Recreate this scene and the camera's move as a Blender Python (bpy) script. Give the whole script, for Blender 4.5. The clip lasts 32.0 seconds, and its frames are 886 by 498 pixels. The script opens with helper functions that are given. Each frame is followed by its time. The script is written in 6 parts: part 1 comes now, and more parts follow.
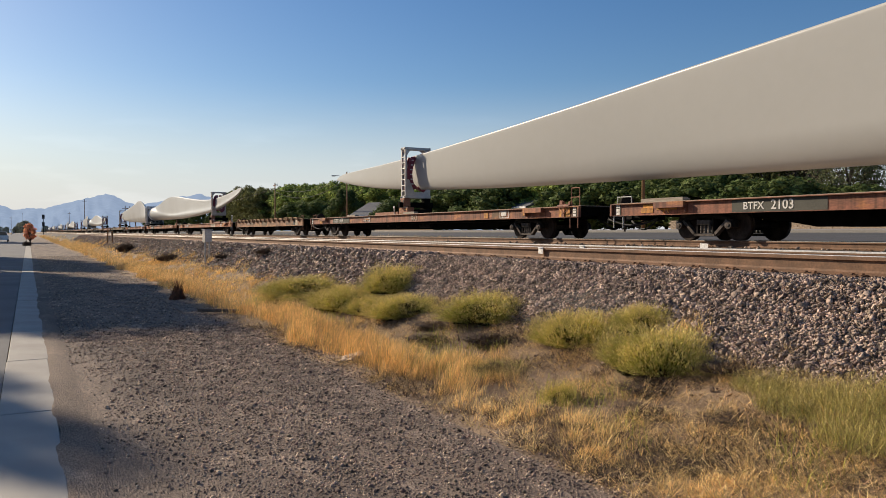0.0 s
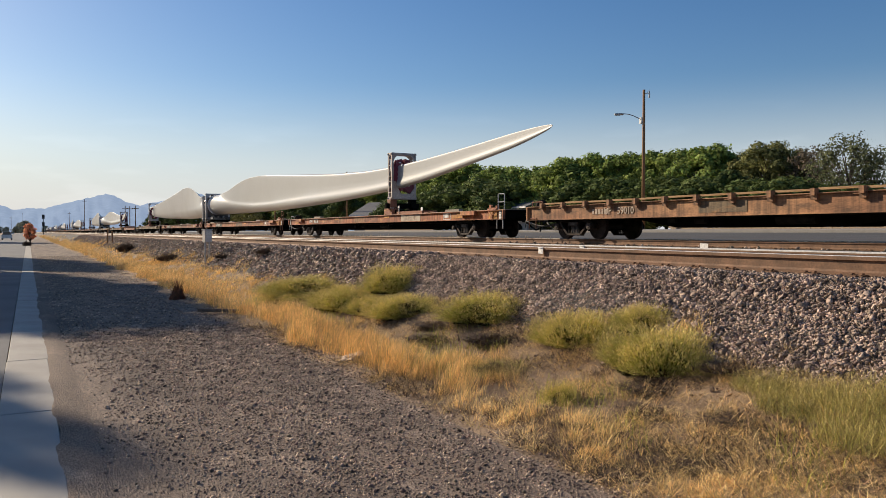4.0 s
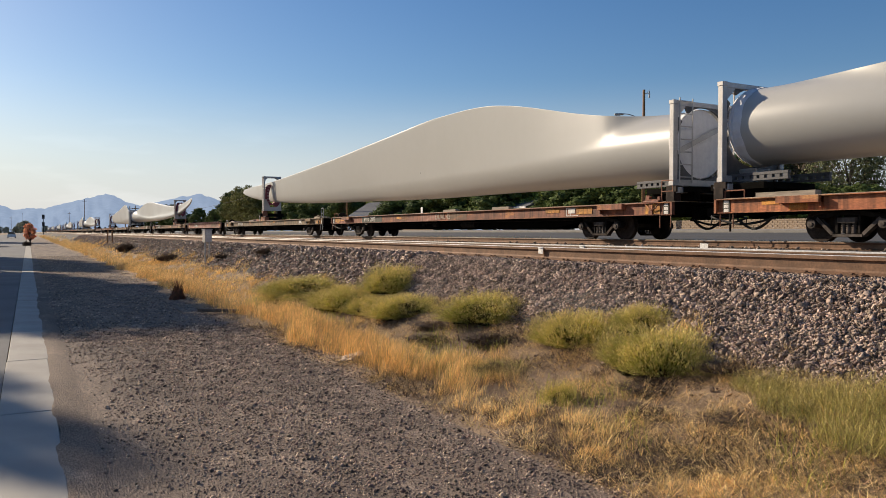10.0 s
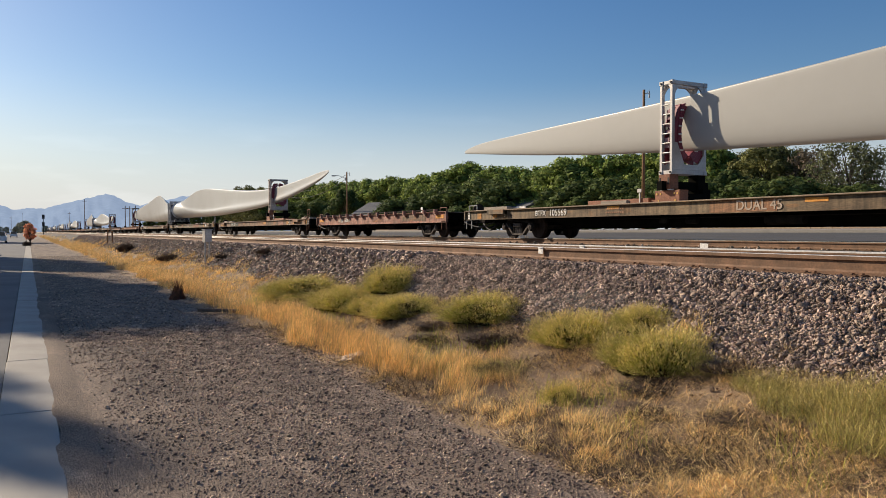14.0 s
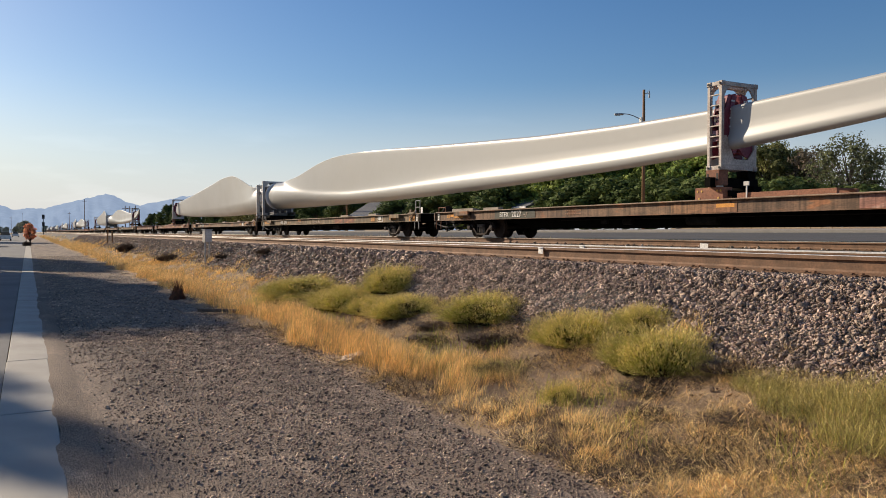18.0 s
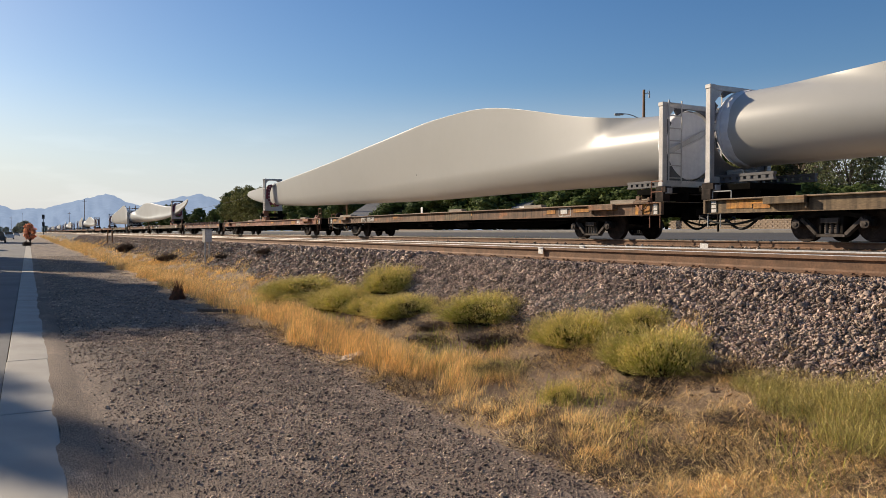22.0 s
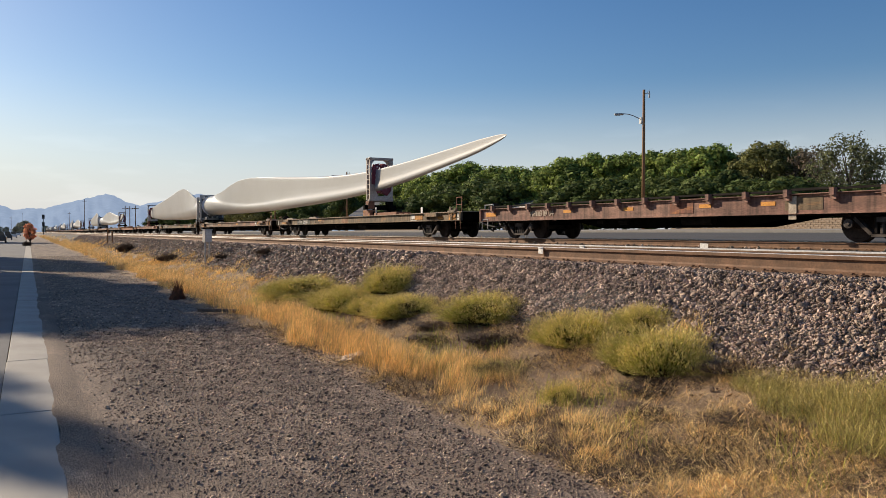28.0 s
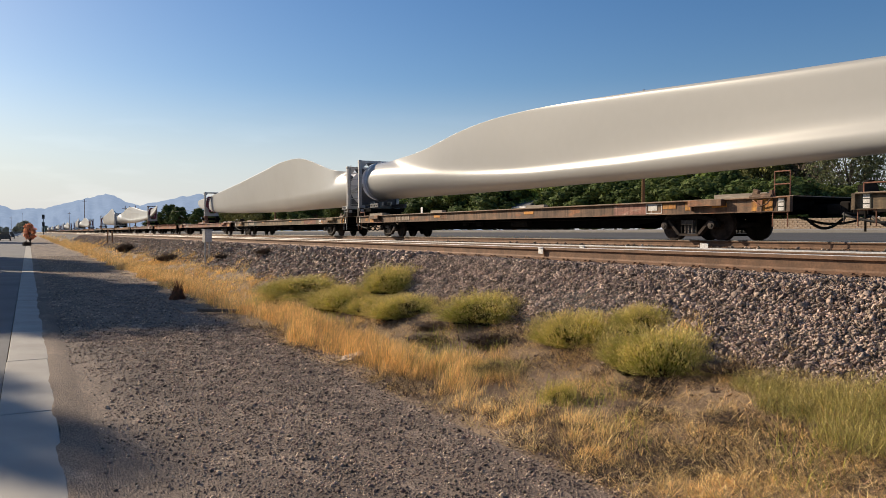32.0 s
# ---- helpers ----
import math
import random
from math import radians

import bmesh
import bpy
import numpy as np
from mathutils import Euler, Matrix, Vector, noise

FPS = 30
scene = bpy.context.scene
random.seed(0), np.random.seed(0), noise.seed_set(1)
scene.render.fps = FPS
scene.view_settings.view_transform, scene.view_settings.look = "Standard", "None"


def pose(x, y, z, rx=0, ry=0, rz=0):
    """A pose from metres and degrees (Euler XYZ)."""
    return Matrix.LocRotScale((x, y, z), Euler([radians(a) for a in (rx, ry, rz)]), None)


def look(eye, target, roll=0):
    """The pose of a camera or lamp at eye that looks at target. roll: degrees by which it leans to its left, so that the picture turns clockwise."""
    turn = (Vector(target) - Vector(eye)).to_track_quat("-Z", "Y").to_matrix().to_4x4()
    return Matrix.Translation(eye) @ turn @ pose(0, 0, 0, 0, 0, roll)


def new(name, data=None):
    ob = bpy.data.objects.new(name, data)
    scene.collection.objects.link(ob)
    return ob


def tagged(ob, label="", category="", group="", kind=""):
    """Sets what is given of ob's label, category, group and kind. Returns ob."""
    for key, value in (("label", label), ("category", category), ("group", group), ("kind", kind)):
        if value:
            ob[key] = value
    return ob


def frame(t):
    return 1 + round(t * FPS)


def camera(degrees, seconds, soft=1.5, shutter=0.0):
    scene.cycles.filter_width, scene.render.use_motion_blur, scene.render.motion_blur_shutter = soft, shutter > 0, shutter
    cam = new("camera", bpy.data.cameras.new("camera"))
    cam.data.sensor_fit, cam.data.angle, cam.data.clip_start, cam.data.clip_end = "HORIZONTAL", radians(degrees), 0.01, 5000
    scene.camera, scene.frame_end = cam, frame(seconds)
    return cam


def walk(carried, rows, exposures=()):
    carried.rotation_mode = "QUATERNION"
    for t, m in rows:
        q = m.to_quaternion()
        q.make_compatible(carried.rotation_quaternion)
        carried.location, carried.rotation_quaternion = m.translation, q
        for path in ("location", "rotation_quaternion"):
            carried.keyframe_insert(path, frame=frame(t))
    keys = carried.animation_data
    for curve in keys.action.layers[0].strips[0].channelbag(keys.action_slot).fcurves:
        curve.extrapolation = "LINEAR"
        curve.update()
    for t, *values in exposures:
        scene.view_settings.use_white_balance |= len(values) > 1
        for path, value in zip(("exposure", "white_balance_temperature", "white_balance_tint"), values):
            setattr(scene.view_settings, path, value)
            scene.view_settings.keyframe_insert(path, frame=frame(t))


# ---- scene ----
# the camera stands still beside the road's gutter
EYE = (0.0, 0.0, 1.55)
YAW, DOWN = radians(28.53), radians(1.273)
cam = camera(60.29, 32.0, soft=0.75)
AIM = (EYE[0] + math.sin(YAW) * math.cos(DOWN), EYE[1] + math.cos(YAW) * math.cos(DOWN), EYE[2] - math.sin(DOWN))
walk(cam, [(0.0, look(EYE, AIM)), (32.0, look(EYE, AIM))], [(0.0, 0.3), (32.0, 0.3)])

# ---- light: low sun ahead on the left, clear sky ----
SUN_AZ, SUN_EL = radians(-28.0), radians(26.5)
world = bpy.data.worlds.new("sky")
scene.world = world
world.use_nodes = True
wn = world.node_tree.nodes
sky = wn.new("ShaderNodeTexSky")
sky.sky_type, sky.sun_disc = "NISHITA", False
sky.sun_elevation, sky.sun_rotation = SUN_EL, SUN_AZ
sky.air_density, sky.dust_density, sky.ozone_density = 1.0, 0.6, 2.2
wn["Background"].inputs[1].default_value = 0.080
wl = world.node_tree.links
tint = wn.new("ShaderNodeHueSaturation")
tint.inputs["Hue"].default_value, tint.inputs["Saturation"].default_value = 0.507, 1.31
wl.new(sky.outputs[0], tint.inputs["Color"])
# pale haze and a few flat clouds low over the skyline
where = wn.new("ShaderNodeTexCoord")
split = wn.new("ShaderNodeSeparateXYZ")
wl.new(where.outputs["Generated"], split.inputs[0])
low = wn.new("ShaderNodeMapRange")
low.interpolation_type = "SMOOTHSTEP"
for socket, value in zip(low.inputs[1:5], (0.0, 0.20, 0.92, 0.0)):
    socket.default_value = value
wl.new(split.outputs[2], low.inputs[0])
stretch_ = wn.new("ShaderNodeMapping")
stretch_.inputs["Scale"].default_value = (4.0, 4.0, 18.0)
wl.new(where.outputs["Generated"], stretch_.inputs[0])
puff = wn.new("ShaderNodeTexNoise")
puff.inputs["Scale"].default_value, puff.inputs["Detail"].default_value = 2.2, 6
wl.new(stretch_.outputs[0], puff.inputs["Vector"])
puffs = wn.new("ShaderNodeMapRange")
for socket, value in zip(puffs.inputs[1:5], (0.55, 0.75, 0.97, 1.10)):
    socket.default_value = value
wl.new(puff.outputs[0], puffs.inputs[0])
white = wn.new("ShaderNodeVectorMath")
white.operation = "SCALE"
white.inputs[0].default_value = (7.3, 7.4, 7.7)
wl.new(puffs.outputs[0], white.inputs["Scale"])
hazy = wn.new("ShaderNodeMix")
hazy.data_type = "RGBA"
wl.new(low.outputs[0], hazy.inputs[0])
wl.new(tint.outputs[0], hazy.inputs[6])
wl.new(white.outputs[0], hazy.inputs[7])
wl.new(hazy.outputs[2], wn["Background"].inputs[0])
sun = new("sun", bpy.data.lights.new("sun", "SUN"))
sun.data.energy, sun.data.angle, sun.data.color = 5.0, radians(0.6), (1.0, 0.84, 0.64)
TO_SUN = Vector((math.sin(SUN_AZ) * math.cos(SUN_EL), math.cos(SUN_AZ) * math.cos(SUN_EL), math.sin(SUN_EL)))
sun.matrix_basis = look(TO_SUN * 50, (0, 0, 0))


# ---- materials ----
def mat(name, base, second=None, rough=0.7, metal=0.0, scale=4.0, fine=60.0, bump=0.3, dist=0.01, mix=0.5, spec=0.5,
        third=None, blotch=0.6, grain_=0.26, vary=0.0, through_light=0.0, stretch=(1, 1, 1), streak=0.0):
    """Two-scale noise material: base and second colour in patches, third as wear spots, fine grain in colour and bump."""
    m = bpy.data.materials.new(name)
    m.use_nodes = True
    nt = m.node_tree
    N, L = nt.nodes, nt.links
    bs = N["Principled BSDF"]
    second = second or tuple(c * 0.75 for c in base)
    tc = N.new("ShaderNodeTexCoord")
    mp = N.new("ShaderNodeMapping")
    mp.inputs["Scale"].default_value = stretch
    L.new(tc.outputs["Object"], mp.inputs[0])

    def noise_tex(sc, detail):
        n = N.new("ShaderNodeTexNoise")
        n.inputs["Scale"].default_value, n.inputs["Detail"].default_value = sc, detail
        L.new(mp.outputs[0], n.inputs["Vector"])
        return n

    def ramp(src, lo, hi):
        r = N.new("ShaderNodeMapRange")
        r.inputs[1].default_value, r.inputs[2].default_value = lo, hi
        L.new(src, r.inputs[0])
        return r.outputs[0]

    def blend(fac, a, b):
        x = N.new("ShaderNodeMix")
        x.data_type = "RGBA"
        for src, sock in ((fac, x.inputs[0]), (a, x.inputs[6]), (b, x.inputs[7])):
            if isinstance(src, (tuple, float)):
                sock.default_value = (*src, 1) if isinstance(src, tuple) else src
            else:
                L.new(src, sock)
        return x.outputs[2]

    big, small = noise_tex(scale, 6), noise_tex(fine, 4)
    col = blend(ramp(big.outputs[0], 0.5 - 0.3 * mix, 0.5 + 0.3 * mix), tuple(base), tuple(second))
    if third:
        worn = noise_tex(scale * 2.7, 8)
        col = blend(ramp(worn.outputs[0], blotch, blotch + 0.08), col, tuple(third))
    grain = N.new("ShaderNodeMapRange")
    grain.inputs[1].default_value, grain.inputs[2].default_value = 0.3, 0.7
    grain.inputs[3].default_value, grain.inputs[4].default_value = 1 - grain_, 1 + grain_
    L.new(small.outputs[0], grain.inputs[0])
    hsv = N.new("ShaderNodeHueSaturation")
    L.new(col, hsv.inputs["Color"])
    val = grain.outputs[0]
    if streak:     # grime run down the surface, and smears along it
        for across, lo in (((1, 7, 0.5), 1 - streak), ((1, 0.6, 3.0), 1 - 0.7 * streak)):
            sm, sn, sr, sp = N.new("ShaderNodeMapping"), N.new("ShaderNodeTexNoise"), N.new("ShaderNodeMapRange"), N.new("ShaderNodeMath")
            sm.inputs["Scale"].default_value = across
            sn.inputs["Scale"].default_value, sn.inputs["Detail"].default_value = 1.1, 7
            sp.operation = "MULTIPLY"
            for socket, value in zip(sr.inputs[1:5], (0.36, 0.60, lo, 1.12)):
                socket.default_value = value
            L.new(tc.outputs["Object"], sm.inputs[0]), L.new(sm.outputs[0], sn.inputs["Vector"]), L.new(sn.outputs[0], sr.inputs[0])
            L.new(val, sp.inputs[0]), L.new(sr.outputs[0], sp.inputs[1])
            val = sp.outputs[0]
    if vary:
        oi, ge = N.new("ShaderNodeObjectInfo"), N.new("ShaderNodeNewGeometry")
        both = N.new("ShaderNodeMath")
        both.operation = "ADD"
        L.new(oi.outputs["Random"], both.inputs[0])
        L.new(ge.outputs["Random Per Island"], both.inputs[1])
        fr = N.new("ShaderNodeMath")
        fr.operation = "FRACT"
        L.new(both.outputs[0], fr.inputs[0])
        rr = N.new("ShaderNodeMapRange")
        rr.inputs[3].default_value, rr.inputs[4].default_value = 1 - vary, 1 + vary
        L.new(fr.outputs[0], rr.inputs[0])
        mu = N.new("ShaderNodeMath")
        mu.operation = "MULTIPLY"
        L.new(val, mu.inputs[0]), L.new(rr.outputs[0], mu.inputs[1])
        val = mu.outputs[0]
        hr = N.new("ShaderNodeMapRange")
        hr.inputs[3].default_value, hr.inputs[4].default_value = 0.5 - 0.03 * vary, 0.5 + 0.03 * vary
        L.new(ge.outputs["Random Per Island"], hr.inputs[0])
        L.new(hr.outputs[0], hsv.inputs["Hue"])
    L.new(val, hsv.inputs["Value"])
    L.new(hsv.outputs[0], bs.inputs["Base Color"])
    bs.inputs["Metallic"].default_value = metal
    bs.inputs["Specular IOR Level"].default_value = spec
    rv = N.new("ShaderNodeMapRange")
    rv.inputs[3].default_value, rv.inputs[4].default_value = max(0.03, rough - 0.1), min(1, rough + 0.1)
    L.new(big.outputs[0], rv.inputs[0])
    L.new(rv.outputs[0], bs.inputs["Roughness"])
    if bump:
        bp = N.new("ShaderNodeBump")
        bp.inputs["Strength"].default_value, bp.inputs["Distance"].default_value = bump, dist
        L.new(small.outputs[0], bp.inputs["Height"])
        L.new(bp.outputs[0], bs.inputs["Normal"])
    if through_light:
        tr, ms = N.new("ShaderNodeBsdfTranslucent"), N.new("ShaderNodeMixShader")
        L.new(hsv.outputs[0], tr.inputs[0])
        ms.inputs[0].default_value = through_light
        L.new(bs.outputs[0], ms.inputs[1]), L.new(tr.outputs[0], ms.inputs[2])
        L.new(ms.outputs[0], N["Material Output"].inputs[0])
    return m


M_SOIL = mat("dry_soil", (0.34, 0.235, 0.14), (0.15, 0.10, 0.06), 0.95, scale=1.3, fine=45, bump=0.8, dist=0.03)
M_GRAVEL = mat("gravel_shoulder", (0.23, 0.168, 0.122), (0.125, 0.09, 0.067), 0.95, scale=1.3, fine=85, bump=1.0, dist=0.02, third=(0.30, 0.225, 0.165), blotch=0.57, grain_=0.5, stretch=(1, 0.3, 1))
M_BALLAST = mat("ballast_bed", (0.085, 0.068, 0.056), (0.05, 0.041, 0.035), 0.95, scale=9, fine=40, bump=1.0, dist=0.04)
M_STONE = mat("ballast_stone", (0.49, 0.365, 0.285), (0.19, 0.138, 0.108), 0.85, scale=6, fine=60, bump=0.4, dist=0.006, vary=0.55)
M_BAG = mat("dusty_plastic", (0.56, 0.42, 0.29), (0.42, 0.30, 0.20), 0.6, scale=6, fine=20, bump=0.6, dist=0.02)
M_PEBBLE = mat("pebble", (0.46, 0.335, 0.245), (0.14, 0.10, 0.075), 0.9, scale=5, fine=90, bump=0.2, dist=0.003, vary=0.8)
M_ASPHALT = mat("asphalt", (0.125, 0.124, 0.126), (0.095, 0.094, 0.096), 0.85, scale=0.6, fine=120, bump=0.4, dist=0.006)
M_STREET = mat("street_asphalt", (0.068, 0.066, 0.064), (0.055, 0.053, 0.052), 0.9, scale=0.4, fine=90, bump=0.3, dist=0.006)
M_CONCRETE = mat("gutter_concrete", (0.37, 0.345, 0.30), (0.31, 0.285, 0.25), 0.85, scale=1.6, fine=110, bump=0.25, dist=0.004, third=(0.27, 0.25, 0.22), blotch=0.66)
M_KERB = mat("grey_footway", (0.27, 0.25, 0.22), (0.22, 0.205, 0.18), 0.9, scale=1.2, fine=60, bump=0.2)
M_RAIL = mat("rusty_rail", (0.20, 0.108, 0.06), (0.13, 0.075, 0.045), 0.75, metal=0.2, scale=5, fine=50, bump=0.3, dist=0.003)
M_RAILTOP = mat("polished_rail_head", (0.72, 0.69, 0.64), (0.6, 0.57, 0.52), 0.42, metal=0.45, scale=3, fine=40, bump=0.05, dist=0.001)
M_TIE = mat("weathered_tie", (0.15, 0.11, 0.08), (0.09, 0.068, 0.05), 0.9, scale=3, fine=30, bump=0.6, dist=0.01)
# running gear and underframe are near black: under-car shade put into colour
M_STEEL = mat("dark_running_gear", (0.022, 0.018, 0.015), (0.012, 0.010, 0.009), 0.85, spec=0.12, scale=5, fine=40, bump=0.3, dist=0.004)
M_UNDER = mat("shade_black_steel", (0.008, 0.007, 0.006), (0.004, 0.004, 0.003), 0.95, spec=0.04, scale=3, fine=30, bump=0.3, dist=0.005)
M_FRAME_GREY = mat("side_frame_steel", (0.13, 0.108, 0.095), (0.045, 0.036, 0.03), 0.8, spec=0.2, scale=5, fine=40, bump=0.3, dist=0.004)
M_WHEEL = mat("wheel_steel", (0.06, 0.04, 0.03), (0.02, 0.014, 0.011), 0.75, spec=0.2, scale=4, fine=30, bump=0.2, dist=0.003)
M_TREAD = mat("bright_tread", (0.5, 0.47, 0.43), None, 0.3, metal=0.9, scale=4, fine=30, bump=0)
RUST = {
    "red": mat("oxide_red_paint", (0.287, 0.098, 0.048), (0.196, 0.075, 0.044), 0.72, scale=0.9, fine=22, bump=0.25, dist=0.004, third=(0.36, 0.14, 0.05), blotch=0.56, stretch=(1, 0.5, 2), streak=0.5),
    "orange": mat("rust_orange_paint", (0.425, 0.138, 0.046), (0.287, 0.098, 0.044), 0.72, scale=0.9, fine=22, bump=0.25, dist=0.004, third=(0.45, 0.20, 0.07), blotch=0.56, stretch=(1, 0.5, 2), streak=0.5),
    "brown": mat("faded_brown_paint", (0.218, 0.121, 0.063), (0.149, 0.086, 0.052), 0.75, scale=0.9, fine=22, bump=0.25, dist=0.004, third=(0.29, 0.12, 0.05), blotch=0.57, stretch=(1, 0.5, 2), streak=0.5),
    "olive": mat("tan_olive_paint", (0.215, 0.145, 0.075), (0.145, 0.098, 0.055), 0.75, scale=0.9, fine=22, bump=0.25, dist=0.004, third=(0.24, 0.13, 0.055), blotch=0.58, stretch=(1, 0.5, 2), streak=0.5),
    "tan": mat("tan_rust_paint", (0.380, 0.190, 0.081), (0.265, 0.121, 0.057), 0.75, scale=0.9, fine=22, bump=0.25, dist=0.004, third=(0.19, 0.095, 0.045), blotch=0.57, stretch=(1, 0.5, 2), streak=0.5),
    "pink": mat("faded_red_paint", (0.391, 0.184, 0.132), (0.299, 0.127, 0.086), 0.75, scale=0.9, fine=22, bump=0.25, dist=0.004, third=(0.40, 0.24, 0.18), blotch=0.57, stretch=(1, 0.5, 2), streak=0.5),
    "mauve": mat("weathered_mauve_paint", (0.276, 0.144, 0.098), (0.207, 0.103, 0.075), 0.75, scale=0.9, fine=22, bump=0.25, dist=0.004, third=(0.31, 0.17, 0.12), blotch=0.57, stretch=(1, 0.5, 2), streak=0.5),
}
M_DECKTOP = mat("worn_deck_edge", (0.40, 0.31, 0.23), (0.27, 0.19, 0.13), 0.8, scale=2, fine=25, bump=0.3, dist=0.004)
M_PANEL = mat("dark_green_panel", (0.058, 0.056, 0.04), (0.042, 0.04, 0.03), 0.7, scale=2, fine=30, bump=0.2, dist=0.003)
M_YELLOW = mat("yellow_reflective_tape", (0.72, 0.30, 0.03), (0.6, 0.24, 0.03), 0.55, scale=4, fine=40, bump=0.1)
M_LETTER = mat("stencil_white", (0.78, 0.74, 0.68), (0.62, 0.58, 0.52), 0.7, scale=6, fine=50, bump=0.1)
M_MUSTARD = mat("mustard_paint", (0.56, 0.25, 0.035), (0.42, 0.17, 0.03), 0.7, scale=3, fine=30, bump=0.2, streak=0.5)
M_FADED = mat("faded_stencil", (0.48, 0.38, 0.29), (0.36, 0.27, 0.2), 0.7, scale=6, fine=50, bump=0.1)
M_FAINT = mat("faint_stencil", (0.36, 0.20, 0.11), (0.26, 0.13, 0.07), 0.75, scale=9, fine=50, bump=0.1)
M_PATCH = mat("pale_primer_patch", (0.52, 0.44, 0.33), (0.40, 0.33, 0.25), 0.75, scale=3, fine=30, bump=0.2)
M_BLADE = mat("blade_gelcoat", (0.428, 0.420, 0.390), (0.408, 0.400, 0.370), 0.36, scale=0.25, fine=3, bump=0.0, spec=0.40, grain_=0.012)
M_SOCK = mat("root_cover_cloth", (0.74, 0.73, 0.72), (0.66, 0.65, 0.66), 0.8, scale=2.5, fine=7, bump=0.5, dist=0.05, grain_=0.06)
M_FIX = mat("galvanised_frame", (0.50, 0.48, 0.46), (0.40, 0.385, 0.37), 0.55, metal=0.35, scale=2, fine=20, bump=0.15, dist=0.004, third=(0.33, 0.28, 0.24), blotch=0.70, grain_=0.08)
M_TIPFIX = mat("cream_grey_frame_steel", (0.52, 0.47, 0.42), (0.36, 0.30, 0.26), 0.65, metal=0.2, scale=2, fine=20, bump=0.2, dist=0.004, third=(0.40, 0.36, 0.33), blotch=0.62)
M_TIPPLATE = mat("mauve_clamp_plate", (0.36, 0.20, 0.215), (0.27, 0.145, 0.155), 0.65, scale=2, fine=20, bump=0.15)
# frame grey darkened: the shade on root plates and base rails is painted
M_PLATE = mat("frame_steel_shade_tone", (0.11, 0.107, 0.11), (0.08, 0.078, 0.08), 0.6, metal=0.2, scale=2, fine=20, bump=0.1, grain_=0.08)
M_BRASS = mat("yellow_bolt_paint", (0.62, 0.36, 0.06), (0.5, 0.28, 0.05), 0.6, scale=4, fine=40, bump=0.1)
M_MAROON = mat("maroon_clamp_paint", (0.22, 0.035, 0.055), (0.16, 0.028, 0.045), 0.6, scale=2, fine=20, bump=0.15)
M_STAND = mat("rust_brown_stand", (0.27, 0.11, 0.055), (0.19, 0.075, 0.04), 0.75, scale=2, fine=20, bump=0.3)
M_RUBBER = mat("black_rubber", (0.02, 0.02, 0.02), None, 0.7, scale=4, fine=30, bump=0.1)
M_WOODTAN = mat("tan_timber", (0.38, 0.235, 0.11), (0.26, 0.145, 0.07), 0.85, scale=1.5, fine=20, bump=0.4, third=(0.55, 0.38, 0.06), blotch=0.6, stretch=(1, 0.4, 3))
M_WOODBLOCK = mat("grey_timber", (0.33, 0.28, 0.22), (0.22, 0.18, 0.14), 0.85, scale=3, fine=20, bump=0.4, stretch=(1, 0.2, 3))
M_STRAW = mat("dry_straw_grass", (0.95, 0.70, 0.32), (0.76, 0.50, 0.19), 0.85, scale=0.7, fine=8, bump=0, vary=0.55, spec=0.15, through_light=0.15)
M_LITTER = mat("brown_litter", (0.54, 0.35, 0.19), (0.13, 0.08, 0.045), 0.9, scale=1.5, fine=10, bump=0, vary=0.55)
M_WEED = mat("green_weed", (0.62, 0.56, 0.12), (0.34, 0.35, 0.075), 0.8, scale=1.5, fine=12, bump=0, vary=0.4, spec=0.12, through_light=0.08)
M_WEEDCORE = mat("bush_core_shade", (0.05, 0.045, 0.018), (0.025, 0.024, 0.01), 0.95, scale=6, fine=40, bump=1.0, dist=0.03, spec=0.05)
M_WEEDTOP = mat("yellow_weed_tips", (0.80, 0.62, 0.25), (0.62, 0.51, 0.18), 0.8, scale=1.5, fine=12, bump=0, vary=0.3, spec=0.12, through_light=0.15)
M_TUFT = mat("olive_tuft", (0.58, 0.48, 0.17), (0.27, 0.25, 0.075), 0.8, scale=2.5, fine=12, bump=0, vary=0.5, spec=0.12, through_light=0.1)
M_DRYWEED = mat("dark_dry_weed", (0.16, 0.10, 0.058), (0.06, 0.038, 0.024), 0.9, scale=3, fine=20, bump=0, vary=0.3)
M_CONEWEED = mat("dark_red_dry_weed", (0.30, 0.12, 0.055), (0.08, 0.038, 0.024), 0.9, scale=3, fine=20, bump=0, vary=0.3)
M_LEAF = mat("green_leaves", (0.33, 0.40, 0.105), (0.12, 0.17, 0.045), 0.7, scale=0.35, fine=3, bump=0, vary=0.6, spec=0.12, through_light=0.42)
M_LEAF_DARK = mat("dark_leaves", (0.12, 0.155, 0.045), (0.05, 0.078, 0.025), 0.75, scale=0.35, fine=3, bump=0, vary=0.4, spec=0.12, through_light=0.25)
M_LEAF_GREY = mat("grey_green_leaves", (0.17, 0.18, 0.085), (0.11, 0.12, 0.06), 0.75, scale=0.35, fine=3, bump=0, vary=0.4, spec=0.12, through_light=0.25)
M_LEAF_OLIVE = mat("olive_leaves", (0.24, 0.24, 0.085), (0.12, 0.13, 0.05), 0.75, scale=0.35, fine=3, bump=0, vary=0.5, spec=0.12, through_light=0.3)
M_LEAF_BROWN = mat("brownish_leaves", (0.20, 0.16, 0.11), (0.13, 0.11, 0.08), 0.75, scale=0.35, fine=3, bump=0, vary=0.4, spec=0.12, through_light=0.25)
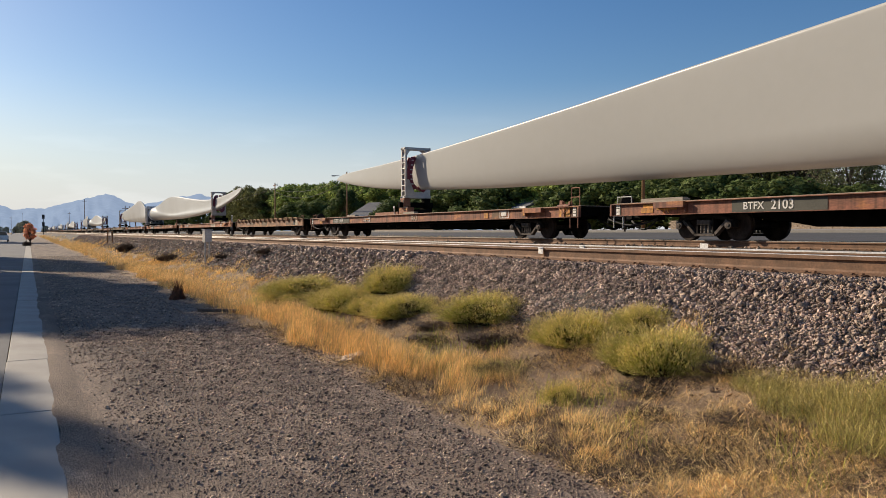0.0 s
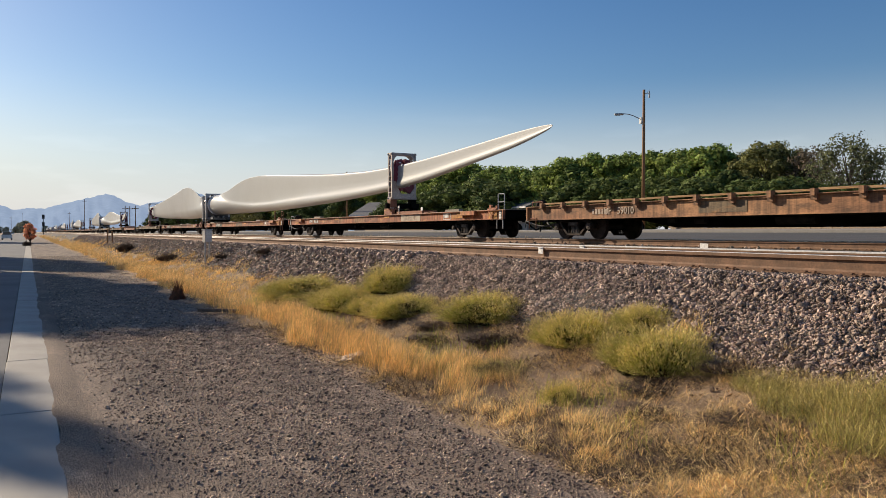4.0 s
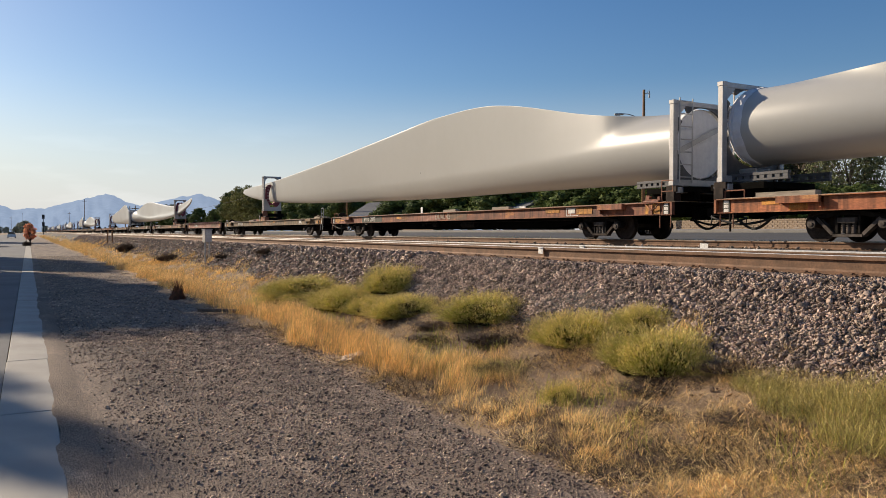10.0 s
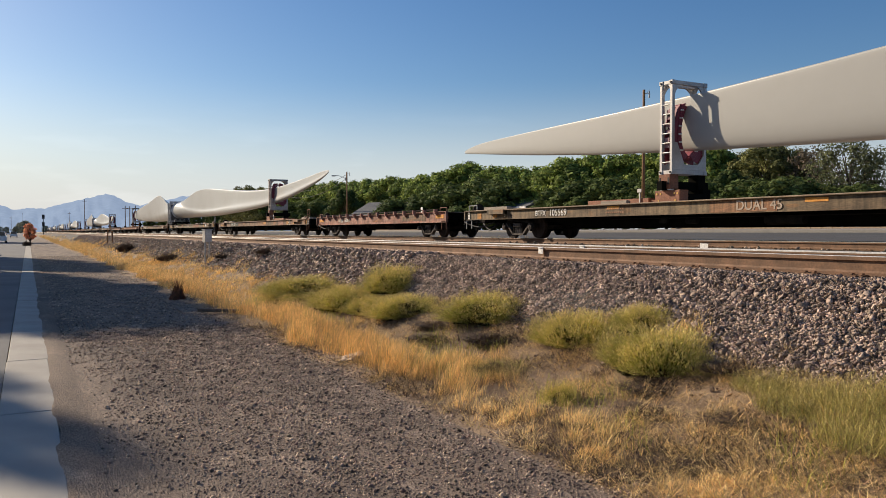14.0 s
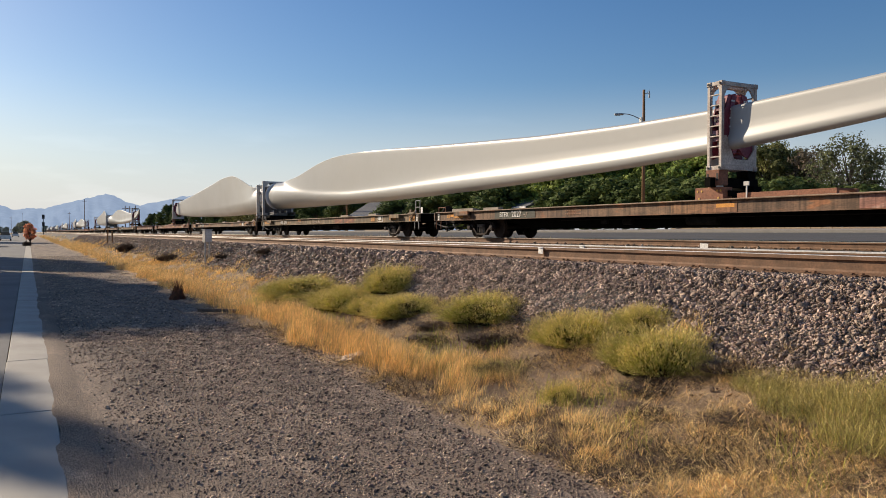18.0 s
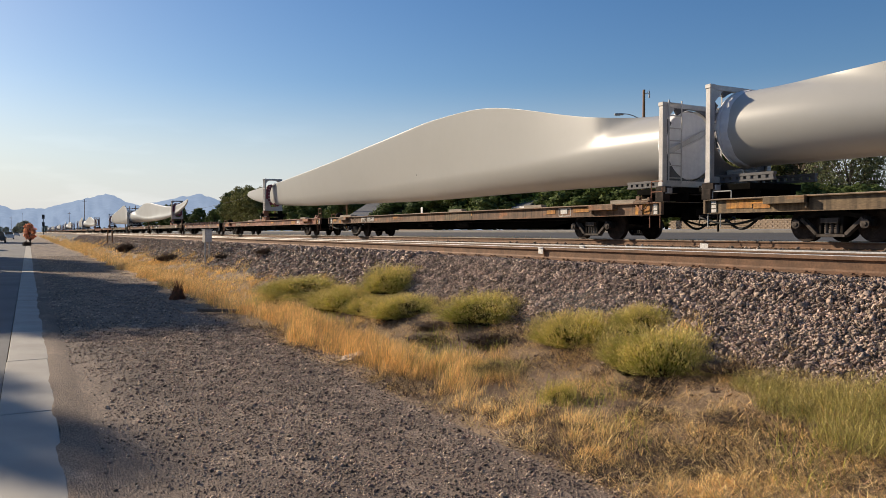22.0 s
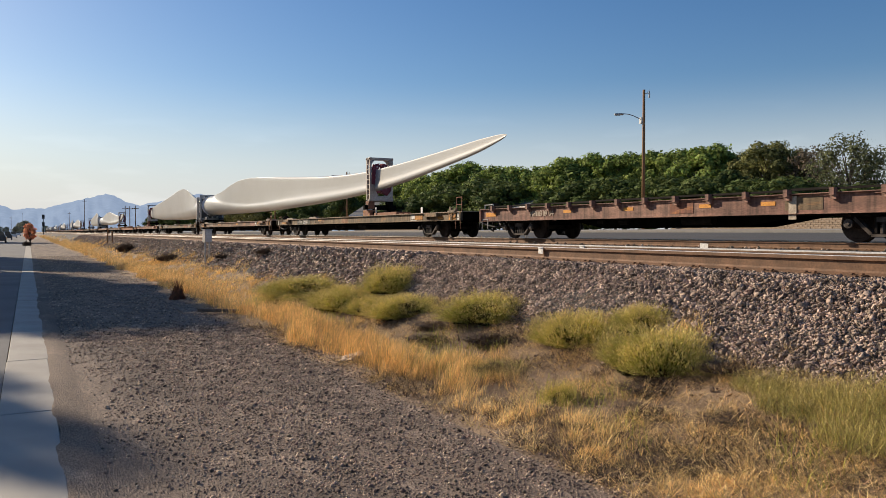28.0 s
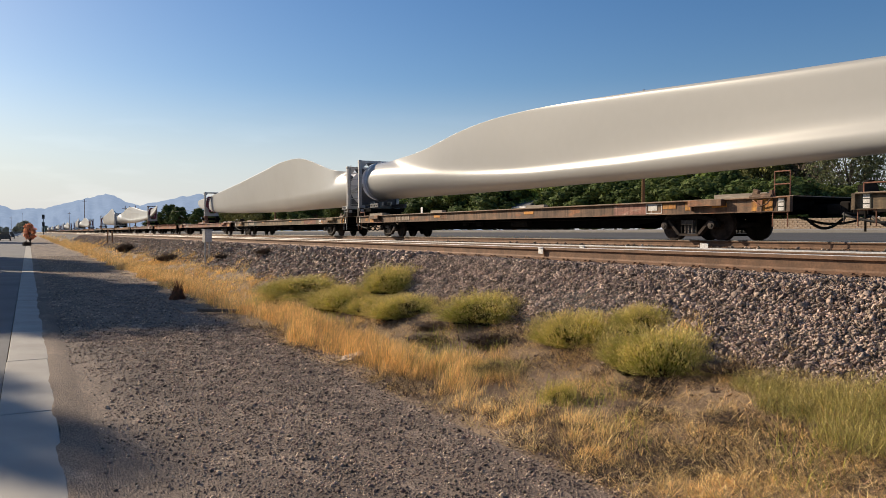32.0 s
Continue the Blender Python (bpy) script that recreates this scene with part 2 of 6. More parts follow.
# distance haze is mixed into this leaf colour
M_LEAF_HAZY = mat("haze_tinted_leaves", (0.30, 0.32, 0.26), (0.22, 0.25, 0.21), 0.9, scale=0.35, fine=3, bump=0, vary=0.25, spec=0.05, through_light=0.3)
M_BARK = mat("bark", (0.13, 0.095, 0.065), (0.08, 0.06, 0.04), 0.9, scale=3, fine=14, bump=0.8, dist=0.02, stretch=(1, 1, 0.2))
M_POLE = mat("brown_pole_wood", (0.27, 0.14, 0.06), (0.18, 0.09, 0.04), 0.85, scale=2, fine=18, bump=0.4, stretch=(3, 3, 0.1))
M_GREYMETAL = mat("grey_metal", (0.42, 0.42, 0.41), (0.34, 0.34, 0.33), 0.5, metal=0.5, scale=3, fine=30, bump=0.1)
M_CABINET = mat("aluminium_cabinet", (0.62, 0.59, 0.54), (0.5, 0.47, 0.43), 0.55, metal=0.2, scale=3, fine=30, bump=0.1)
M_WHITE = mat("white_paint", (0.82, 0.79, 0.74), (0.72, 0.69, 0.64), 0.6, scale=8, fine=60, bump=0.1)
M_ORANGE = mat("orange_sign_face", (0.80, 0.20, 0.035), (0.7, 0.17, 0.03), 0.5, scale=3, fine=30, bump=0)
M_BRICK = mat("tan_block", (0.40, 0.31, 0.22), (0.27, 0.20, 0.14), 0.85, scale=6, fine=30, bump=0.3)
M_WALL = mat("house_stucco", (0.48, 0.42, 0.35), (0.42, 0.37, 0.31), 0.9, scale=2, fine=40, bump=0.3)
M_ROOF = mat("grey_shingle", (0.13, 0.132, 0.138), (0.10, 0.102, 0.108), 0.85, scale=3, fine=14, bump=0.5, dist=0.03)
M_GLASS = mat("dark_window_glass", (0.03, 0.035, 0.04), None, 0.08, scale=3, fine=10, bump=0, spec=0.8)
M_CARDARK = mat("dark_car_paint", (0.045, 0.05, 0.06), None, 0.25, metal=0.2, scale=3, fine=30, bump=0)
M_CARWHITE = mat("white_car_paint", (0.75, 0.75, 0.75), None, 0.25, scale=3, fine=30, bump=0)
M_MOUNT = mat("haze_glow_mountain", (0.07, 0.09, 0.12), (0.055, 0.07, 0.10), 1.0, scale=0.004, fine=0.03, bump=0.3, dist=8, spec=0.0)
M_MOUNT.node_tree.nodes["Principled BSDF"].inputs["Emission Color"].default_value = (0.25, 0.315, 0.425, 1)   # glow that stands in for miles of lit haze
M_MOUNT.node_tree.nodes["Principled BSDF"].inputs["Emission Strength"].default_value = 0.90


# ---- mesh helpers ----
def box(bm, cx, cy, cz, sx, sy, sz, rx=0, ry=0, rz=0, mi=0):
    r = bmesh.ops.create_cube(bm, size=1.0, matrix=pose(cx, cy, cz, rx, ry, rz) @ Matrix.Diagonal((sx, sy, sz, 1)))
    if mi:
        for f in {f for v in r["verts"] for f in v.link_faces}:
            f.material_index = mi
    return r["verts"]


def bar(bm, p, q, r0, r1=None, n=8, mi=0, smooth=False):
    """A tapered round bar from p to q."""
    p, q = Vector(p), Vector(q)
    d = q - p
    m = Matrix.Translation((p + q) / 2) @ d.to_track_quat("Z", "Y").to_matrix().to_4x4()
    r = bmesh.ops.create_cone(bm, cap_ends=True, segments=n, radius1=r0, radius2=r0 if r1 is None else r1, depth=d.length, matrix=m)
    for f in {f for v in r["verts"] for f in v.link_faces}:
        f.material_index, f.smooth = mi, smooth and len(f.verts) == 4
    return r["verts"]


def tube(bm, pts, r, n=6):
    """A bent round rod through the points, as one skin."""
    pts = [Vector(p) for p in pts]
    rings = []
    for i, p in enumerate(pts):
        d = (pts[min(i + 1, len(pts) - 1)] - pts[max(i - 1, 0)]).normalized()
        u = d.orthogonal().normalized() if not rings else (rings[-1][1] - d * rings[-1][1].dot(d)).normalized()
        w = d.cross(u)
        rings.append(([bm.verts.new(p + (u * math.cos(a) + w * math.sin(a)) * r) for a in (2 * math.pi * k / n for k in range(n))], u))
    for (a, _), (b, _) in zip(rings, rings[1:]):
        for k in range(n):
            bm.faces.new((a[k], a[(k + 1) % n], b[(k + 1) % n], b[k])).smooth = True
    bm.faces.new(rings[0][0][::-1]), bm.faces.new(rings[-1][0])


def profile(bm, pts, y0, y1, mi=0):
    """Extrude a closed outline of (x, z) along y."""
    a = [bm.verts.new((x, y0, z)) for x, z in pts]
    b = [bm.verts.new((x, y1, z)) for x, z in pts]
    fs = [bm.faces.new(a[::-1]), bm.faces.new(b)]
    n = len(pts)
    for i in range(n):
        fs.append(bm.faces.new((a[i], a[(i + 1) % n], b[(i + 1) % n], b[i])))
    for f in fs:
        f.material_index = mi
    return fs


def finish(bm, bevel=0.0):
    if bevel:
        bmesh.ops.bevel(bm, geom=[e for e in bm.edges if len(e.link_faces) == 2 and e.calc_face_angle(0) > 0.6], offset=bevel, segments=1, affect="EDGES")
    bmesh.ops.recalc_face_normals(bm, faces=bm.faces)
    me = bpy.data.meshes.new("mesh")
    bm.to_mesh(me)
    bm.free()
    return me


def mesh_of(make, *materials, bevel=0.0):
    bm = bmesh.new()
    make(bm)
    me = finish(bm, bevel)
    for m in materials:
        me.materials.append(m)
    return me


def hang(name, me, parent, m=None, label=""):
    """One mesh object as a part of its parent."""
    ob = new(name, me)
    ob.parent = parent
    if m is not None:
        ob.matrix_basis = m
    if label:
        ob["label"] = label
    return ob


def part(name, bm, material, parent, label="", m=None, bevel=0.0):
    me = finish(bm, bevel)
    me.materials.append(material)
    return hang(name, me, parent, m, label)


def raw(verts, faces, material, smooth=False):
    """A mesh from arrays: verts (n,3), faces (m,k)."""
    me = bpy.data.meshes.new("mesh")
    verts, faces = np.asarray(verts, dtype=np.float32), np.asarray(faces, dtype=np.int32)
    k = faces.shape[1]
    me.vertices.add(len(verts))
    me.vertices.foreach_set("co", verts.ravel())
    me.loops.add(faces.size)
    me.loops.foreach_set("vertex_index", faces.ravel())
    me.polygons.add(len(faces))
    me.polygons.foreach_set("loop_start", np.arange(0, faces.size, k, dtype=np.int32))
    if smooth:
        me.polygons.foreach_set("use_smooth", np.ones(len(faces), dtype=bool))
    me.update(calc_edges=True)
    me.validate()
    if material:
        me.materials.append(material)
    return me


rng = np.random.default_rng(7)
ICO = np.array([(0, 0, 1), (0.894, 0, 0.447), (0.276, 0.851, 0.447), (-0.724, 0.526, 0.447), (-0.724, -0.526, 0.447), (0.276, -0.851, 0.447),
                (0.724, 0.526, -0.447), (-0.276, 0.851, -0.447), (-0.894, 0, -0.447), (-0.276, -0.851, -0.447), (0.724, -0.526, -0.447), (0, 0, -1)])
ICOF = np.array([(0, i, i % 5 + 1) for i in range(1, 6)] + [(i, (i + 3) % 5 + 6, i % 5 + 1) for i in range(1, 6)]
                + [(i, (i + 3) % 5 + 6, (i + 4) % 5 + 6) for i in range(1, 6)] + [(11, i % 5 + 6, (i - 1) % 5 + 6) for i in range(1, 6)])
OCT = np.array([(1, 0, 0), (0, 1, 0), (-1, 0, 0), (0, -1, 0), (0, 0, 1), (0, 0, -1)], dtype=float)
OCTF = np.array([(0, 1, 4), (1, 2, 4), (2, 3, 4), (3, 0, 4), (1, 0, 5), (2, 1, 5), (3, 2, 5), (0, 3, 5)])


def rocks(centres, sizes, shape=ICO, faces=ICOF, flat=0.65, jitter=0.28):
    """Arrays of many irregular angular stones."""
    n, k = len(centres), len(shape)
    v = shape[None] * (1 + jitter * rng.normal(size=(n, k, 1)).clip(-1.6, 1.6))
    v = v * np.stack([rng.uniform(0.7, 1.25, n), rng.uniform(0.7, 1.25, n), rng.uniform(flat * 0.7, flat * 1.25, n)], 1)[:, None]
    q = rng.normal(size=(n, 4)) * (1, 0.45, 0.45, 1)
    q /= np.linalg.norm(q, axis=1)[:, None]
    w, x, y, z = q.T
    R = np.stack([1 - 2 * (y * y + z * z), 2 * (x * y - w * z), 2 * (x * z + w * y), 2 * (x * y + w * z), 1 - 2 * (x * x + z * z), 2 * (y * z - w * x),
                  2 * (x * z - w * y), 2 * (y * z + w * x), 1 - 2 * (x * x + y * y)], 1).reshape(n, 3, 3)
    v = np.einsum("nij,nkj->nki", R, v) * np.asarray(sizes)[:, None, None] + np.asarray(centres)[:, None]
    f = faces[None] + (np.arange(n) * k)[:, None, None]
    return v.reshape(-1, 3), f.reshape(-1, 3)


def stalks(base, height, lean, width, bend=0.35, seed_heads=False):
    """Arrays of thin grass blades: each is a bent strip of two quads and a tip, as triangles."""
    n = len(base)
    base, height, width = np.asarray(base, float), np.asarray(height, float), np.asarray(width, float)
    az = rng.uniform(0, 2 * np.pi, n)
    side = np.stack([np.cos(az), np.sin(az), np.zeros(n)], 1) * width[:, None] / 2
    lean = np.asarray(lean, float)
    d1 = np.stack([lean[:, 0], lean[:, 1], np.ones(n)], 1)
    d1 /= np.linalg.norm(d1, axis=1)[:, None]
    d2 = np.stack([lean[:, 0] * (1 + 3 * bend), lean[:, 1] * (1 + 3 * bend), np.ones(n) * (1 - 0.4 * bend)], 1)
    d2 /= np.linalg.norm(d2, axis=1)[:, None]
    mid = base + d1 * height[:, None] * 0.55
    tip = mid + d2 * height[:, None] * 0.45
    v = np.stack([base - side, base + side, mid + side * 0.8, mid - side * 0.8, tip], 1).reshape(-1, 3)
    o = (np.arange(n) * 5)[:, None, None]
    f = (np.array([(0, 1, 2), (0, 2, 3), (3, 2, 4)])[None] + o).reshape(-1, 3)
    return v, f


def joined(*pairs):
    vs, fs, k = [], [], 0
    for v, f in pairs:
        vs.append(v), fs.append(f + k)
        k += len(v)
    return np.concatenate(vs), np.concatenate(fs)


def text_mesh(words, size, material, depth=0.004, wide=1.0):
    """Letters in the built-in font as a thin mesh, upright in the yz plane, read from -x, starting at the origin."""
    cu = bpy.data.curves.new("letters", "FONT")
    cu.body, cu.size, cu.extrude, cu.offset, cu.resolution_u = words, size, depth, 0.012 * size, 3
    tmp = bpy.data.objects.new("letters", cu)
    me = bpy.data.meshes.new_from_object(tmp)
    bpy.data.objects.remove(tmp)
    me.transform(Matrix(((0, 0, -1, 0), (-wide, 0, 0, 0), (0, 1, 0, 0), (0, 0, 0, 1))))
    me.materials.clear()
    me.materials.append(material)
    return me


# ---- plan: x across the tracks, y along them, z up; gutter level is 0 ----
RAIL_Z = 1.32
TRACK_1, TRACK_2 = 7.80, 17.45
ROWS_X = [(-400, -1.0), (-16, -0.12), (-0.24, -0.05), (0.2, -0.02), (2.9, 0.0), (3.5, 0.03), (4.6, 0.16), (5.2, 0.32), (5.45, 0.38), (6.45, 1.10), (9.2, 1.115),
          (9.9, 1.06), (12.5, 1.0), (15.6, 1.06), (16.2, 1.13), (18.7, 1.13), (19.6, 1.06), (21.5, 1.05), (26, 1.12), (40, 1.50), (44, 1.72), (70, 1.9), (160, 1.5), (900, 0.0), (4800, -6.0)]


def ground_z(x, y=0.0):
    z = float(np.interp(x, [r[0] for r in ROWS_X], [r[1] for r in ROWS_X]))
    if 2.9 < x < 6.2:
        z += 0.06 * noise.noise((x * 0.9, y * 0.5, 3.1)) * min(1, (x - 2.9) * 2) * min(1, (6.2 - x) * 2)
    return z


def build_ground():
    xs = sorted({r[0] for r in ROWS_X} | {-4800, -150, -40} | {round(0.2 + 0.35 * i, 3) for i in range(19)} | {5.2, 6.0, 6.3, 6.9, 10.5, 11.5, 14, 55, 100, 300, 2000})
    ys = [-4800, -1500, -400, -120, -40, -15] + [-8 + 0.7 * i for i in range(90)] + [58, 66, 76, 90, 110, 140, 180, 240, 340, 500, 800, 1300, 2200, 4800]
    bm = bmesh.new()
    grid = [[bm.verts.new((x, y, ground_z(x, y))) for x in xs] for y in ys]
    for j in range(len(ys) - 1):
        for i in range(len(xs) - 1):
            f = bm.faces.new((grid[j][i], grid[j][i + 1], grid[j + 1][i + 1], grid[j + 1][i]))
            mx = (xs[i] + xs[i + 1]) / 2
            f.material_index = 1 if 0.1 < mx < 3.05 else 2 if 5.4 < mx < 20.5 else 0
            f.smooth = True
    me = finish(bm)
    for m in (M_SOIL, M_GRAVEL, M_BALLAST):
        me.materials.append(m)
    return tagged(new("ground", me), "dry soil, grey gravel shoulder and ballast embankment", "ground", kind="structure")


build_ground()


def slab(name, outline, y0, y1, material, label, category):
    bm = bmesh.new()
    profile(bm, outline, y0, y1)
    me = finish(bm)
    me.materials.append(material)
    return tagged(new(name, me), label, category, kind="structure")


slab("road", [(-12.5, -0.3), (-0.25, -0.3), (-0.25, -0.012), (-6, 0.03), (-12.5, -0.05)], -60, 1140, M_ASPHALT, "dark asphalt road with tree shadows across it", "road")
slab("street", [(21.6, 0.6), (39.2, 0.6), (39.2, 1.52), (30, 1.30), (21.6, 1.10)], -60, 420, M_STREET, "grey asphalt side street beyond the railway", "street")
slab("pavement", [(39.2, 0.6), (43, 0.6), (43, 1.76), (39.35, 1.70), (39.2, 1.66)], -60, 420, M_KERB, "pale concrete kerb and footway along the street", "pavement")
gutter = tagged(new("gutter"), "pale concrete gutter strip of jointed slabs beside the road", "gutter", kind="structure")
SLAB = mesh_of(lambda bm: box(bm, 0, 0, -0.15, 0.44, 3.03, 0.3), M_CONCRETE, bevel=0.008)
for i in range(-5, 60):
    hang("slab", SLAB, gutter, pose(-0.02 + random.uniform(-0.006, 0.006), 7.4 + 1.525 + 3.05 * i, 0.004 + random.uniform(-0.004, 0.004), 0, 0, random.uniform(-0.1, 0.1)))


# ---- railway ----
RAIL_OUT = [(-0.075, 0), (0.075, 0), (0.075, 0.012), (0.02, 0.03), (0.0085, 0.05), (0.0085, 0.135), (0.036, 0.148), (0.036, 0.170), (0.036, 0.184), (0.03, 0.19), (-0.03, 0.19), (-0.036, 0.184), (-0.036, 0.148), (-0.0085, 0.135), (-0.0085, 0.05), (-0.02, 0.03), (-0.075, 0.012)]


def rail_mesh():
    bm = bmesh.new()
    fs = profile(bm, RAIL_OUT, -80, 1400)
    me = finish(bm)
    for m in (M_RAIL, M_RAILTOP):
        me.materials.append(m)
    for p in me.polygons:
        c = p.center
        if c.z > 0.185 or (c.z > 0.172 and c.x > 0.03 and abs(p.normal.x) > 0.5):
            p.material_index = 1
    return me


RAIL = rail_mesh()
TIE = mesh_of(lambda bm: box(bm, 0, 0, -0.09, 2.6, 0.23, 0.18), M_TIE, bevel=0.012)


def clip_make(bm):
    box(bm, 0, 0, 0.008, 0.34, 0.19, 0.016)
    for sx in (-0.105, 0.105):
        for sy in (-0.05, 0.05):
            bar(bm, (sx, sy, 0.0), (sx, sy, 0.03), 0.014, n=6)
            box(bm, sx, sy, 0.03, 0.04, 0.03, 0.014)


PLATE = mesh_of(clip_make, M_RAIL)


def track(name, cx, label):
    tr = tagged(new(name), label, "railway track", kind="structure")
    for side in (-1, 1):
        hang("rail", RAIL, tr, pose(cx + side * 0.755, 0, RAIL_Z - 0.19) @ Matrix.Rotation(math.pi if side > 0 else 0.0, 4, "Z") @ Matrix.Translation((0, -1320 if side > 0 else 0, 0)))
    for i in range(150):
        y = -6 + 0.5 * i
        hang("tie", TIE, tr, pose(cx + random.uniform(-0.04, 0.04), y, RAIL_Z - 0.2, 0, 0, random.uniform(-0.6, 0.6)))
        if y < 45:
            for side in (-1, 1):
                hang("tie_plate", PLATE, tr, pose(cx + side * 0.755, y, RAIL_Z - 0.199))
    return tr


track("track_1", TRACK_1, "empty railway track with polished heads on brown rails")
track("track_2", TRACK_2, "second railway track that carries the train")


def tag_marker(x, y, z, w, h, tilt):
    ob = new("rail_tag", mesh_of(lambda bm: (box(bm, 0, 0, 0, 0.012, w, h), box(bm, -0.004, 0, h / 2, 0.03, w * 0.9, 0.01)), M_WHITE, bevel=0.003))
    ob.matrix_basis = pose(x, y, z, tilt, 0, 0)
    tagged(ob, "small white tag fixed to the rail", "rail marker", "rail tags")


tag_marker(7.045 - 0.055, 7.63 * 0 + 9.68, RAIL_Z - 0.06, 0.12, 0.095, 3)
tag_marker(8.50, 10.55, RAIL_Z - 0.035, 0.13, 0.05, 0)
tag_marker(16.0, 14.7, RAIL_Z - 0.15, 0.28, 0.15, 2)

# ---- train ----
SPEED = 11.107
TAN = math.tan(YAW)
SIDE_X = 16.05
HALF_W = TRACK_2 - SIDE_X
# couplings along the train, metres ahead at the start of the clip
COUPLINGS = [-0.7, 28.0, 56.9, 77.0, 106.0, 134.9, 164.1, 192.6, 211.15, 239.7, 268.6, 297.85, 326.5, 346.85, 375.45, 404.4, 433.1, 461.8]
while COUPLINGS[-1] < 1240:
    COUPLINGS.append(COUPLINGS[-1] + (20.2 if len(COUPLINGS) % 5 == 3 else 28.7))
COUPLINGS = [c - SIDE_X * TAN for c in COUPLINGS]
MOVERS, WHEELS = [], []
MESHES = {}


def cached(key, make, *materials, bevel=0.0):
    if key not in MESHES:
        MESHES[key] = mesh_of(make, *materials, bevel=bevel)
    return MESHES[key]


def wheelset_make(bm):
    bar(bm, (-1.02, 0, 0), (1.02, 0, 0), 0.075, n=12)
    for s in (-1, 1):
        x = s * 0.755
        bar(bm, (x - 0.05, 0, 0), (x + 0.05, 0, 0), 0.42, n=36, smooth=True)
        bar(bm, (x - s * 0.05, 0, 0), (x - s * 0.078, 0, 0), 0.447, n=36, smooth=True)
        bar(bm, (x + s * 0.045, 0, 0), (x + s * 0.056, 0, 0), 0.36, 0.33, n=28)
        bar(bm, (x + s * 0.05, 0, 0), (x + s * 0.10, 0, 0), 0.13, 0.11, n=16)
        for k in range(3):
            a = k * 2.1
            box(bm, x + s * 0.058, 0.24 * math.cos(a), 0.24 * math.sin(a), 0.012, 0.09, 0.09)
        bar(bm, (s * 0.95, 0, 0), (s * 1.12, 0, 0), 0.10, 0.085, n=14)


def side_frame_make(bm):
    """Cast truck side frame: straight top chord, pale sloping arms down to the spring seat, pedestal ends."""
    for s in (-1, 1):
        box(bm, 0, s * 0.84, 0.50, 0.16, 0.26, 0.16)
        box(bm, 0, s * 0.99, 0.44, 0.14, 0.07, 0.16)
        a, b = Vector((0, s * 0.78, 0.56)), Vector((0, s * 0.36, 0.17))
        m = (a + b) / 2
        box(bm, -0.01, m.y, m.z, 0.15, 0.10, (a - b).length, -s * math.degrees(math.atan2(0.42, 0.39)), 0, 0, 1)
        box(bm, 0, s * 0.55, 0.62, 0.14, 0.62, 0.11, s * -10)
        box(bm, 0, s * 0.27, 0.40, 0.14, 0.07, 0.42)
    box(bm, 0, 0, 0.665, 0.15, 0.62, 0.10)
    box(bm, 0, 0, 0.15, 0.18, 0.74, 0.08, 0, 0, 0, 1)


def springs_make(bm):
    for sy in (-0.13, 0.0, 0.13):
        for k in range(6):
            bar(bm, (0, sy, 0.20 + 0.042 * k), (0, sy, 0.224 + 0.042 * k), 0.058, n=10)
        bar(bm, (0, sy, 0.2), (0, sy, 0.46), 0.035, n=8)
    box(bm, 0, 0, 0.50, 0.22, 0.44, 0.12)


def bolster_make(bm):
    box(bm, 0, 0, 0.50, 2.0, 0.34, 0.26)
    bar(bm, (0, 0, 0.6), (0, 0, 0.76), 0.2, n=14)
    for s in (-1, 1):
        box(bm, 0, s * 0.42, 0.36, 1.7, 0.08, 0.14)
        for w in (-1, 1):
            box(bm, w * 0.755, s * 0.40, 0.42, 0.12, 0.07, 0.32)


def truck(car, y, bright):
    tk = hang("truck", cached("bolster", bolster_make, M_STEEL), car, pose(0, y, 0), "four-wheeled cast steel truck")
    for s in (-1, 1):
        hang("side_frame", cached("side_frame" + bright, side_frame_make, M_STEEL, M_FRAME_GREY if bright == "grey" else M_WHEEL, bevel=0.012), tk, pose(s * 1.04, 0, 0))
        hang("spring_set", cached("springs", springs_make, M_FRAME_GREY), tk, pose(s * 1.06, 0, 0))
        ws = hang("wheelset", cached("wheelset", wheelset_make, M_WHEEL), tk, pose(0, s * 0.865, 0.42))
        WHEELS.append((ws, car, s * 0.865))
        for t in (-1, 1):
            hang("bearing_cap", cached("bearing", lambda bm: (bar(bm, (-0.05, 0, 0), (0.05, 0, 0), 0.11, 0.09, n=12), bar(bm, (-0.07, 0, 0), (-0.05, 0, 0), 0.05, n=8)), M_FRAME_GREY), tk, pose(t * 1.15, s * 0.865, 0.42))
    return tk


def coupler_make(bm):
    box(bm, 0, 0.40, 0, 0.22, 0.7, 0.24)
    box(bm, 0, 0.80, 0, 0.32, 0.28, 0.34)
    box(bm, -0.12, 0.95, 0, 0.10, 0.2, 0.28, 0, 0, 18)
    box(bm, 0.10, 0.92, 0, 0.12, 0.12, 0.30)
    box(bm, 0, 0.02, 0, 0.55, 0.10, 0.42)


def hose_make(bm):
    """Brake hoses and the uncoupling lever hanging below the end of the car."""
    tube(bm, [(-0.35, 0.15 - 0.12 * k, -0.03 - 0.27 * math.sin(math.pi * min(1, k / 9))) for k in range(11)], 0.036)
    tube(bm, [(-1.15 + 0.02 * k, 0.35 - 0.16 * k, 0.02 - 0.20 * math.sin(math.pi * k / 12)) for k in range(13)], 0.032)
    tube(bm, [(-1.28, 0.23, -0.22), (-1.25, 0.25, 0.05), (-0.15, 0.45, 0.0)], 0.016)


